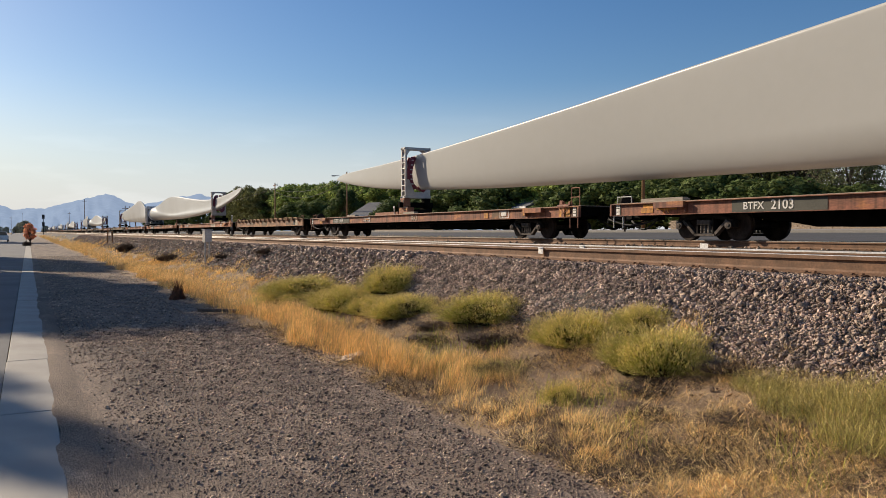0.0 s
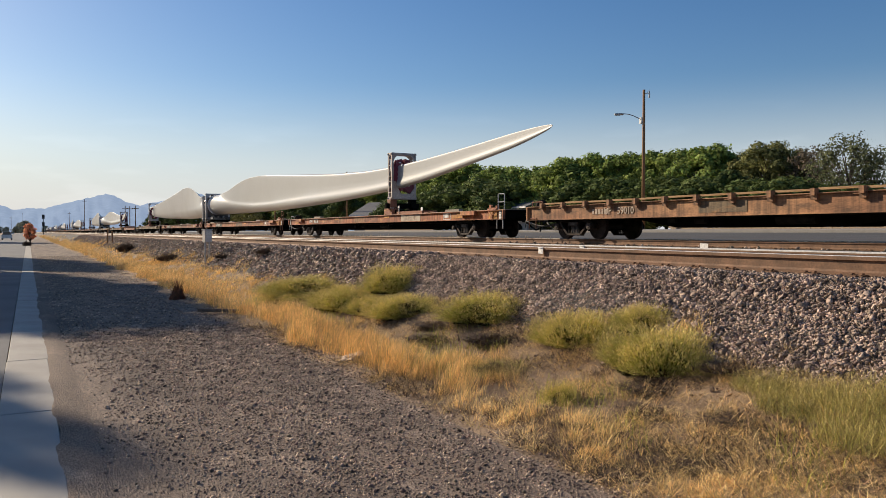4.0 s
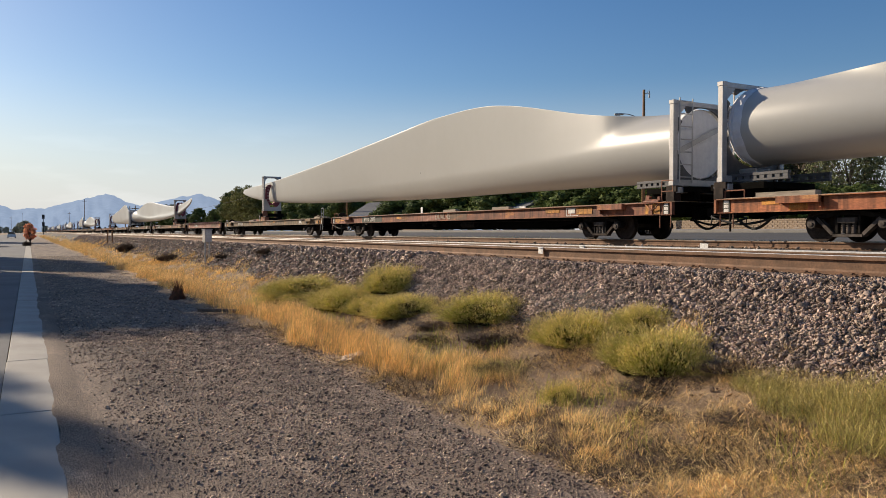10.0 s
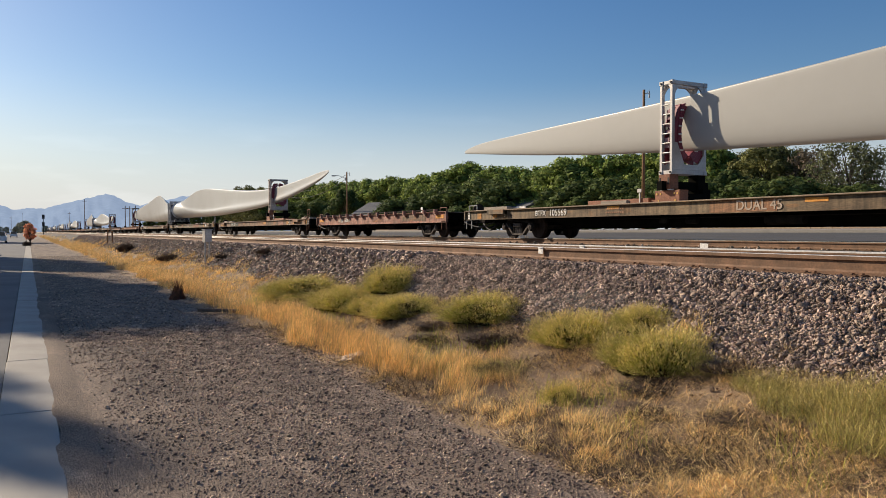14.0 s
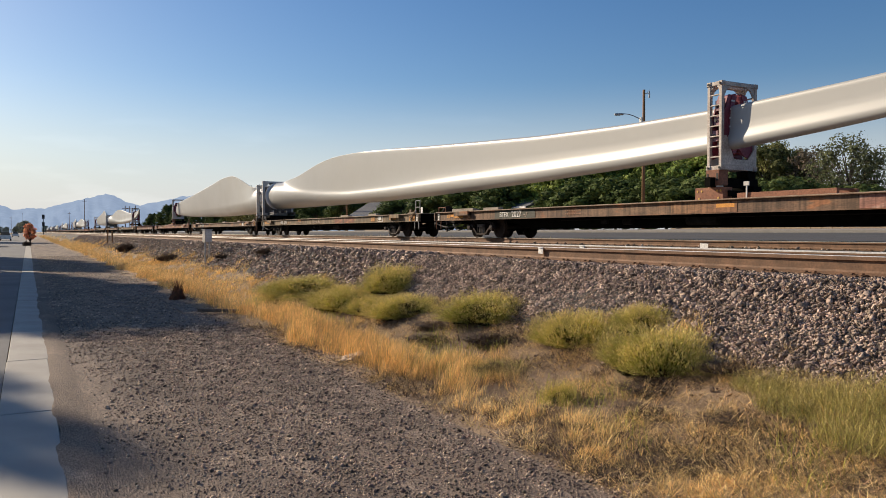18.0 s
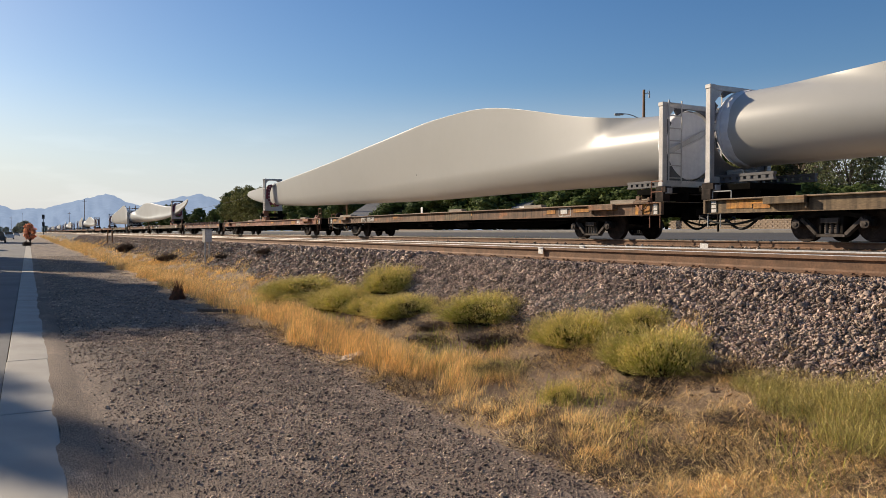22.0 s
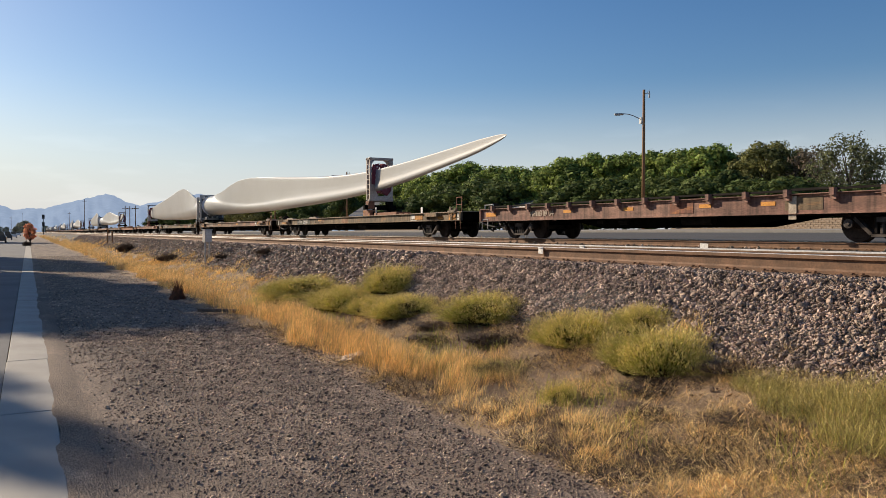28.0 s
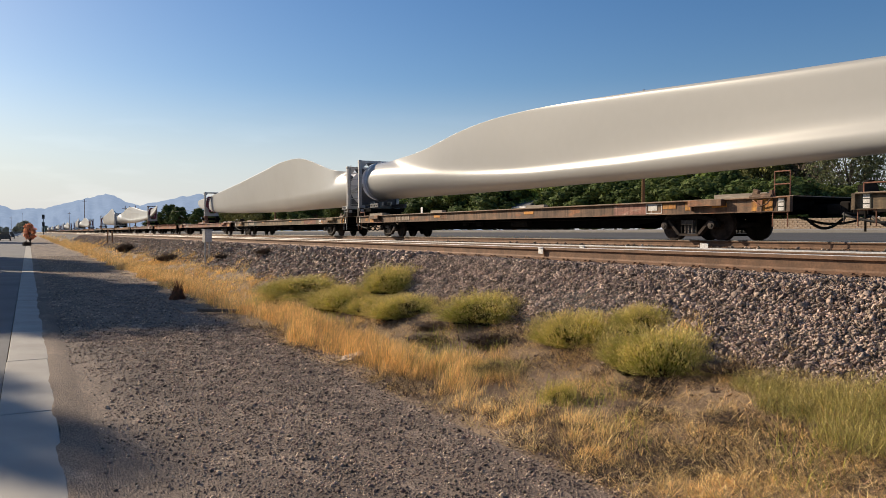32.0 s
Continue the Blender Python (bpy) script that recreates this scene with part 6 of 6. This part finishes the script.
# ---- trees ----
def tree_meshes(seed, height, radius, leaves, leaf, low=0.12, sparse=0.0, blobs=46):
    """Trunk and limbs in one mesh; a crown of small leaf clusters spread over many uneven clumps."""
    r = np.random.default_rng(seed)
    random.seed(seed)
    bm = bmesh.new()
    top = Vector((0, 0, height * 0.5))
    bar(bm, (0, 0, -0.2), (0.1, 0, height * 0.22), 0.026 * height, 0.02 * height, 10)
    bar(bm, (0.1, 0, height * 0.22), (0.0, 0.1, height * 0.55), 0.02 * height, 0.011 * height, 8)
    clumps = []
    for k in range(blobs):
        a = 2.4 * k + r.uniform(-0.5, 0.5)
        u = (k + 0.5) / blobs
        zc = height * (low + 0.10 + (0.84 - low) * u)
        shape = math.sin(math.pi * min(1, 0.16 + 0.80 * u)) ** 0.7
        rc = radius * shape * r.uniform(0.45, 0.98)
        clumps.append((rc * math.cos(a), rc * math.sin(a), zc, radius * (r.uniform(0.24, 0.42) if sparse else r.uniform(0.17, 0.31))))
        s = Vector((0.05, 0, height * min(0.55, max(0.14, u * 0.5))))
        e = Vector((rc * math.cos(a), rc * math.sin(a), zc))
        mid = s.lerp(e, 0.5) + Vector((0, 0, 0.05 * height))
        bar(bm, s, mid, 0.008 * height, 0.005 * height, 6)
        bar(bm, mid, e, 0.005 * height, 0.0015 * height, 5)
        for q in range(3 if sparse else 0):
            e2 = e + Vector(r.normal(size=3).clip(-1.2, 1.2)) * radius * 0.13
            bar(bm, mid.lerp(e, 0.6), e2, 0.003 * height, 0.001 * height, 4)
    wood = finish(bm)
    wood.materials.append(M_BARK)
    c = np.array(clumps)
    i = r.integers(0, blobs, leaves)
    d = r.normal(size=(leaves, 3))
    d /= np.linalg.norm(d, axis=1)[:, None]
    rad = c[i, 3] * (r.uniform(0.35, 1.0, leaves) ** 0.5) * (1 + 0.35 * np.sin(d[:, 0] * 5 + i) * np.sin(d[:, 2] * 4 + 2 * i))
    p = c[i, :3] + d * rad[:, None] * (1, 1, 0.85)
    s = r.uniform(0.6, 1.4, leaves) * leaf
    t1 = np.cross(d, r.normal(size=(leaves, 3)))
    t1 /= np.linalg.norm(t1, axis=1)[:, None]
    t2 = np.cross(d, t1) + d * r.uniform(-0.7, 0.7, leaves)[:, None]
    q = np.stack([p - t1 * s[:, None] * 0.5, p + t2 * s[:, None] * 0.7, p + t1 * s[:, None] * 0.5, p - t2 * s[:, None] * 0.7], 1).reshape(-1, 3)
    f = (np.arange(leaves) * 4)[:, None] + np.array([0, 1, 2, 3])[None]
    random.seed(seed + 1)
    return wood, q, f


KINDS = {}
for name, args in {
    "broad": (11, 9.0, 3.8, 21000, 0.21), "broad2": (12, 9.5, 4.2, 21000, 0.21), "round": (13, 7.5, 3.6, 19000, 0.20, 0.02), "dark": (14, 7.0, 3.0, 17000, 0.19, 0.0),
    "sparse": (15, 11.0, 4.2, 5200, 0.20, 0.12, 1.0, 34), "shrub": (16, 4.2, 2.6, 13000, 0.16, 0.0), "olive": (17, 9.5, 4.2, 15000, 0.19, 0.05), "bare": (18, 9.0, 3.2, 3400, 0.16, 0.15, 1.0, 40), "hazy": (19, 9.0, 4.6, 7000, 0.30, 0.0)}.items():
    wood, q, f = tree_meshes(*args)
    leaf = {"dark": M_LEAF_DARK, "sparse": M_LEAF_GREY, "shrub": M_LEAF_DARK, "olive": M_LEAF_OLIVE, "bare": M_LEAF_BROWN, "hazy": M_LEAF_HAZY}.get(name, M_LEAF)
    KINDS[name] = (wood, raw(q, f, leaf), args[1])


def tree(kind, x, y, height, label, category="tree", group="trees beyond the street", wide=1.0):
    wood, crown, h0 = KINDS[kind]
    s = height / h0
    t = tagged(new("tree" if height > 4 else "shrub"), label, category, group)
    t.matrix_basis = pose(x, y, ground_z(x) - 0.05, 0, 0, random.uniform(0, 360)) @ Matrix.Diagonal((s * wide, s * wide, s, 1))
    hang("trunk", wood, t)
    hang("crown", crown, t)
    return t


def beyond(px, a):
    """Distance along the track of a thing a metres across it that shows at bearing px."""
    return 1749.0 * a / (px - 50) - a * TAN


random.seed(5)
ROW = [(1500, 240, "sparse", 58), (1548, 262, "sparse", 61), (1436, 258, "bare", 60), (1400, 264, "olive", 62), (1362, 251, "olive", 60), (1318, 270, "olive", 62), (1255, 258, "broad", 60), (1205, 268, "broad2", 61),
       (1150, 270, "broad", 61), (1105, 274, "broad2", 60), (1050, 274, "broad", 60), (1005, 282, "round", 58), (960, 298, "round", 58), (915, 298, "round", 60), (875, 298, "round", 58), (830, 290, "broad2", 62),
       (790, 302, "broad", 60), (755, 312, "round", 62), (720, 316, "broad", 62), (690, 314, "broad2", 62), (660, 318, "broad", 62), (630, 322, "broad2", 64), (600, 322, "broad", 64), (575, 326, "broad2", 64),
       (548, 326, "broad", 64), (520, 328, "round", 64), (498, 332, "broad2", 66), (470, 334, "olive", 62), (450, 330, "olive", 60), (432, 332, "olive", 60), (412, 338, "dark", 62), (300, 362, "dark", 66), (318, 366, "dark", 66), (352, 368, "dark", 64), (380, 370, "dark", 64), (270, 378, "dark", 64)]
for px, top, kind, a in ROW:
    y = beyond(px, a)
    tree(kind, a, y, (411 - top) / (px - 50) * a / math.cos(YAW) + 1.55 - ground_z(a), {"sparse": "thin grey-green tree with bare twigs", "dark": "dark green rounded tree", "olive": "broad olive-green roadside tree", "bare": "thin brownish tree with few leaves", "round": "dense bright green tree"}.get(kind, "leafy green tree in a roadside row"), wide=1.0 if kind in ("sparse", "bare") else 1.15)
for px, top, kind, a in ((612, 335, "dark", 50), (735, 352, "dark", 50), (700, 356, "shrub", 50), (1290, 300, "dark", 54), (1390, 318, "shrub", 52), (1180, 318, "shrub", 54), (1090, 320, "shrub", 54), (1240, 320, "shrub", 53), (860, 322, "shrub", 54), (900, 326, "shrub", 54),
                         (800, 330, "shrub", 54), (1040, 322, "shrub", 54), (560, 358, "shrub", 52), (525, 360, "shrub", 54), (1330, 322, "shrub", 53), (1460, 330, "shrub", 56), (1520, 330, "shrub", 56), (760, 345, "shrub", 56), (830, 335, "dark", 56), (1000, 335, "shrub", 56), (955, 335, "shrub", 60), (1140, 325, "shrub", 57)):
    tree(kind, a, beyond(px, a), (411 - top) / (px - 50) * a / math.cos(YAW) + 1.55 - ground_z(a), "dense dark green shrub along the street", "shrub", "shrubs beyond the street", 1.5 if kind == "shrub" else 1.1)
# trees on the near side of the road throw their shade over the shoulder
for x, y, h, wide in ((-13.2, 30.8, 14.4, 0.26), (-13.2, 33.0, 13.9, 0.15), (-13.4, 42.6, 16.4, 0.68), (-13.4, 47.4, 16.6, 0.66), (-13.2, 62.2, 16.6, 0.55), (-13.4, 66.6, 16.8, 0.6), (-13.5, 143.4, 16.2, 0.8)):
    tree("broad2", x, y, h, "tall leafy roadside tree beside the road", "tree", "trees beside the road", wide)
for x, y, h in ((-3.0, 1180.0, 17.0), (-9.5, 1210.0, 15.0), (-15.0, 1190.0, 9.0), (-25.0, 1150.0, 8.5), (-34.0, 1150.0, 10.0), (16.0, 900.0, 7.0)):
    tree("hazy", x, y, h, "distant hazy tree beside the road", "tree", "trees beside the road", 1.1)
M_AUTUMN = mat("orange_leaves", (0.84, 0.46, 0.27), (0.74, 0.38, 0.22), 0.8, scale=2, fine=9, bump=0, vary=0.2, spec=0.1, through_light=0.5)
w_, q_, f_ = tree_meshes(31, 2.6, 0.72, 3600, 0.10, 0.2)
au = tagged(new("orange_shrub"), "round orange-leaved shrub at the road's edge", "shrub")
au.matrix_basis = pose(0.12, 98.2, 0.0) @ Matrix.Diagonal((1, 1, 1, 1))
hang("trunk", w_, au)
hang("crown", raw(q_, f_, M_AUTUMN), au)


# ---- poles, wires ----
def utility_pole(x, y, top, arm=0.0, lamp=True, cross=False):
    g = ground_z(x)
    p = tagged(new("utility_pole"), "brown wooden utility pole" + (" with a street lamp arm" if lamp else ""), "utility pole", "utility poles")
    p.matrix_basis = pose(x, y, g)
    h = top - g
    part("shaft", (lambda bm: (bar(bm, (0, 0, -0.3), (0, 0, h), 0.155, 0.105, 14, smooth=True), bm)[1])(bmesh.new()), M_POLE, p)
    if lamp:
        z = h - arm
        dx, dy = -0.88, 0.48
        pts = [Vector((dx * r, dy * r, z - 0.5 + 0.62 * math.sin(1.5 * min(1, r / 1.6)))) for r in (0.1, 0.5, 0.9, 1.3, 1.7)]

        def arm_make(bm):
            for a, b in zip(pts, pts[1:]):
                bar(bm, a, b, 0.035, n=8)
            box(bm, dx * 0.2, dy * 0.2, z - 0.45, 0.25, 0.25, 0.5)
        bm = bmesh.new()
        arm_make(bm)
        part("lamp_arm", bm, M_GREYMETAL, p)
        bm = bmesh.new()
        box(bm, dx * 2.05, dy * 2.05, z + 0.08, 0.34, 0.75, 0.14, 0, 0, 61)
        box(bm, dx * 2.15, dy * 2.15, z + 0.0, 0.26, 0.45, 0.06, 0, 0, 61)
        part("lamp_head", bm, M_GREYMETAL, p, bevel=0.03)
    if cross:
        bm = bmesh.new()
        box(bm, 0, 0, h - 0.5, 0.1, 2.2, 0.12)
        part("crossarm", bm, M_POLE, p)
    bm = bmesh.new()
    bar(bm, (0.25, -0.1, h - 0.25), (0.45, -0.15, h + 0.02), 0.02, n=6)
    bar(bm, (0.45, -0.15, h - 0.65), (0.45, -0.15, h - 0.1), 0.07, 0.05, n=8)
    bar(bm, (0.0, 0.0, h - 0.3), (0.42, -0.15, h - 0.3), 0.02, n=6)
    part("insulator", bm, M_GREYMETAL, p)


POLES = [(45, beyond(1138, 45), 13.35, 2.1, True), (45, beyond(614, 45), 11.2, 0.7, True), (45, beyond(487, 45), 11.7, 0, False)]
for x, y, top, arm, lamp in POLES:
    utility_pole(x, y, top, arm, lamp, not lamp)


def wire(p, q, sag, r=0.012):
    p, q = Vector(p), Vector(q)
    bm = bmesh.new()
    tube(bm, [p.lerp(q, k / 14) - Vector((0, 0, sag * 4 * (k / 14) * (1 - k / 14))) for k in range(15)], r, 4)
    me = finish(bm)
    me.materials.append(M_RUBBER)
    tagged(new("overhead_wire", me), "thin black overhead wire between utility poles", "wire", "overhead wires")


wire((45, POLES[1][1], 10.8), (45, POLES[2][1], 10.6), 1.6, 0.03)
wire((45, POLES[1][1], 10.2), (45, POLES[2][1], 10.0), 2.2, 0.03)
wire((45, POLES[2][1], 10.6), (45, 330, 10.0), 1.8, 0.03)
for k, (px, top, a) in enumerate(((150, 355, 22), (123, 377, 22), (222, 367, 26), (230, 368, 27), (240, 367, 26), (40, 377, -9.5), (20, 382, -9))):
    y = beyond(px, a) if px != 50 else 400
    bm = bmesh.new()
    h = (411 - top) / abs(px - 50) * abs(a) / math.cos(YAW) + 1.0
    bar(bm, (0, 0, -0.5), (0, 0, h), 0.15, 0.10, 8)
    box(bm, 0, 0, h - 0.8, 1.8, 0.14, 0.16)
    me = finish(bm)
    me.materials.append(M_POLE)
    ob = tagged(new("line_pole", me), "distant dark line pole beside the railway", "utility pole", "distant poles")
    ob.matrix_basis = pose(a, y, 1.0 if a > 0 else 0.0)
sig = tagged(new("signal_mast"), "dark railway signal mast far along the track", "railway signal")
sig.matrix_basis = pose(5.3, beyond(77, 5.3), 0.6)
part("mast", (lambda bm: (bar(bm, (0, 0, 0), (0, 0, 7.6), 0.14, n=8), bm)[1])(bmesh.new()), M_STEEL, sig)
for z in (7.0, 4.0):
    part("signal_head", (lambda bm: (box(bm, 0, -0.2, z, 0.95, 0.25, 1.7), box(bm, 0, -0.5, z + 0.4, 0.4, 0.3, 0.05), bm)[2])(bmesh.new()), M_RUBBER, sig)


# ---- houses, wall and small signs beyond the street ----
def house(x, y, w, l, eave, ridge, turn):
    h = tagged(new("house"), "low stucco house with a grey shingle gable roof", "house", "houses beyond the street")
    h.matrix_basis = pose(x, y, ground_z(x), 0, 0, turn)
    bm = bmesh.new()
    profile(bm, [(-w / 2, 0), (w / 2, 0), (w / 2, eave), (0, ridge - 0.12), (-w / 2, eave)], -l / 2, l / 2)
    part("wall", bm, M_WALL, h)
    k = (ridge - eave) / (w / 2)
    for s in (-1, 1):
        bm = bmesh.new()
        o = 0.6
        profile(bm, [(0, ridge), (s * (w / 2 + o), eave - k * o), (s * (w / 2 + o), eave - k * o - 0.16), (0, ridge - 0.16)], -l / 2 - 0.5, l / 2 + 0.5)
        part("roof", bm, M_ROOF, h)
        bm = bmesh.new()
        box(bm, s * (w / 2 + o + 0.03), 0, eave - k * o - 0.1, 0.06, l + 1.0, 0.2)
        part("fascia", bm, M_WHITE, h)
    for yy in (-l / 4, l / 4):
        wd = part("window", (lambda bm: (box(bm, -w / 2 - 0.02, yy, eave * 0.55, 0.08, 1.5, 1.2), bm)[1])(bmesh.new()), M_WHITE, h)
        part("pane", (lambda bm: (box(bm, -w / 2 - 0.07, yy, eave * 0.55, 0.03, 1.3, 1.0), bm)[1])(bmesh.new()), M_GLASS, wd)
    part("door", (lambda bm: (box(bm, -w / 2 - 0.02, 0, 1.0, 0.08, 0.95, 2.05), bm)[1])(bmesh.new()), M_POLE, h)


house(52, beyond(706, 52), 9, 11, 2.7, 4.6, 30)
house(56, beyond(952, 56), 7, 5.5, 3.0, 4.1, 0)
wall = tagged(new("garden_wall"), "low tan block garden wall along the footway", "wall", kind="structure")
BRK = mesh_of(lambda bm: box(bm, 0, 0, 0, 0.22, 0.38, 0.14), M_BRICK, bevel=0.01)
for k in range(46):
    for c in range(5):
        hang("brick", BRK, wall, pose(46.5 + random.uniform(-0.008, 0.008), 28 + 0.4 * k + 0.2 * (c % 2), ground_z(46.5) + 0.07 + 0.15 * c))
wall2 = slab("garden_fence", [(46.4, 1.6), (46.6, 1.6), (46.6, 3.1), (46.4, 3.1)], 88, 112, M_BRICK, "tan board fence beyond the street", "fence")
for px, a, z in ((747, 42, 3.6),):
    s = tagged(new("street_sign"), "small white street sign on a thin post", "sign")
    s.matrix_basis = pose(a, beyond(px, a), ground_z(a))
    part("post", (lambda bm: (bar(bm, (0, 0, 0), (0, 0, z - 1.2), 0.03, n=8), bm)[1])(bmesh.new()), M_GREYMETAL, s)
    part("sign_plate", (lambda bm: (box(bm, -0.05, 0, z - 1.0, 0.02, 0.5, 0.75), bm)[1])(bmesh.new()), M_WHITE, s)
verge = raw(*stalks(np.stack([rng.uniform(19.8, 22.5, 6000), rng.uniform(30, 130, 6000), np.full(6000, 1.04)], 1), rng.uniform(0.12, 0.4, 6000), rng.normal(size=(6000, 2)) * 0.3, rng.uniform(0.015, 0.04, 6000)), M_STRAW)
tagged(new("verge_grass", verge), "pale dry grass between the train's track and the street", "grass", kind="stuff")


# ---- far mountains ----
def mountains():
    """Hazy ridges on the skyline, bearing against height."""
    for name, dist, pts in (("mountain_range", 3900, ((-260, 370), (-120, 352), (-40, 356), (0, 362), (28, 371), (50, 368), (80, 369), (108, 361), (140, 355), (163, 348), (187, 343), (203, 346), (224, 357), (240, 362), (262, 368), (300, 378), (360, 392), (460, 404))),
                            ("mountain_range", 4300, ((150, 398), (220, 378), (252, 362), (275, 358), (300, 353), (330, 347), (356, 343), (372, 348), (400, 360), (450, 366), (520, 360), (600, 372), (760, 392), (900, 408)))):
        verts, faces = [], []
        xs = np.arange(pts[0][0], pts[-1][0] + 1, 4.0)
        rows = 14
        for px in xs:
            ang = math.atan((px - 784) / 1350) + YAW
            top = np.interp(px, [p[0] for p in pts], [p[1] for p in pts])
            zc = dist * math.cos(ang - YAW)
            ht = max(2.0, (411 - top) * zc / 1350 + 8 * noise.noise((px * 0.07, 1.0, dist)) + 5 * noise.noise((px * 0.21, 4.0, dist)))
            for k in range(rows):
                u = k / (rows - 1)
                d = dist - 900 * u
                h = ht * (1 - u) ** 1.15 + 60 * noise.noise((px * 0.05, u * 3.0, 5.0)) * u * (1 - u) * 2 + 25 * noise.noise((px * 0.13, u * 7.0, 2.0)) * u * (1 - u) * 2
                verts.append((math.sin(ang) * d, math.cos(ang) * d, max(-8, h - 8 * u)))
        n = rows
        for i in range(len(xs) - 1):
            for k in range(n - 1):
                faces.append((i * n + k, i * n + k + 1, (i + 1) * n + k + 1, (i + 1) * n + k))
        tagged(new(name, raw(verts, faces, M_MOUNT, True)), "mountain ridge on the skyline, its blue haze put in as glow", "mountains", kind="structure")


mountains()


# ---- traffic far down the road ----
def vehicle(paint, words, rows):
    car = tagged(new("car"), words, "car", "cars on the road")
    bm = bmesh.new()
    profile(bm, [(-0.9, 0.3), (0.9, 0.3), (0.92, 0.85), (0.7, 1.0), (-0.7, 1.0), (-0.92, 0.85)], -2.2, 2.2)
    part("body", bm, paint, car, bevel=0.06)
    bm = bmesh.new()
    profile(bm, [(-0.78, 0.98), (0.78, 0.98), (0.6, 1.55), (-0.6, 1.55)], -1.6, 1.0)
    part("cabin", bm, M_GLASS, car, bevel=0.08)
    bm = bmesh.new()
    box(bm, 0, -0.3, 1.57, 1.2, 2.3, 0.05)
    part("roof", bm, paint, car)
    for sx in (-0.8, 0.8):
        for sy in (-1.35, 1.35):
            bm = bmesh.new()
            bar(bm, (sx - 0.1, sy, 0.33), (sx + 0.1, sy, 0.33), 0.33, n=16)
            part("wheel", bm, M_RUBBER, car)
    TRAFFIC.append((car, rows))


TRAFFIC = []
vehicle(M_CARWHITE, "white car driving away along the road", lambda t: pose(-3.65, 140 + 8.0 * t, 0.03))
vehicle(M_CARWHITE, "white car driving away along the road", lambda t: pose(-3.6, 150 + 8.0 * (t - 17), 0.03))
vehicle(M_CARDARK, "dark car driving away along the road", lambda t: pose(-3.7, 150 + 8.0 * (t - 25), 0.03))
vehicle(M_CARDARK, "dark car driving away along the road", lambda t: pose(-3.6, 152 + 8.0 * (t - 31.5), 0.03))
vehicle(M_CARWHITE, "pale car coming along the road far away", lambda t: pose(-9.6, 660 - 13.0 * t, 0.03, 0, 0, 180))

motions()
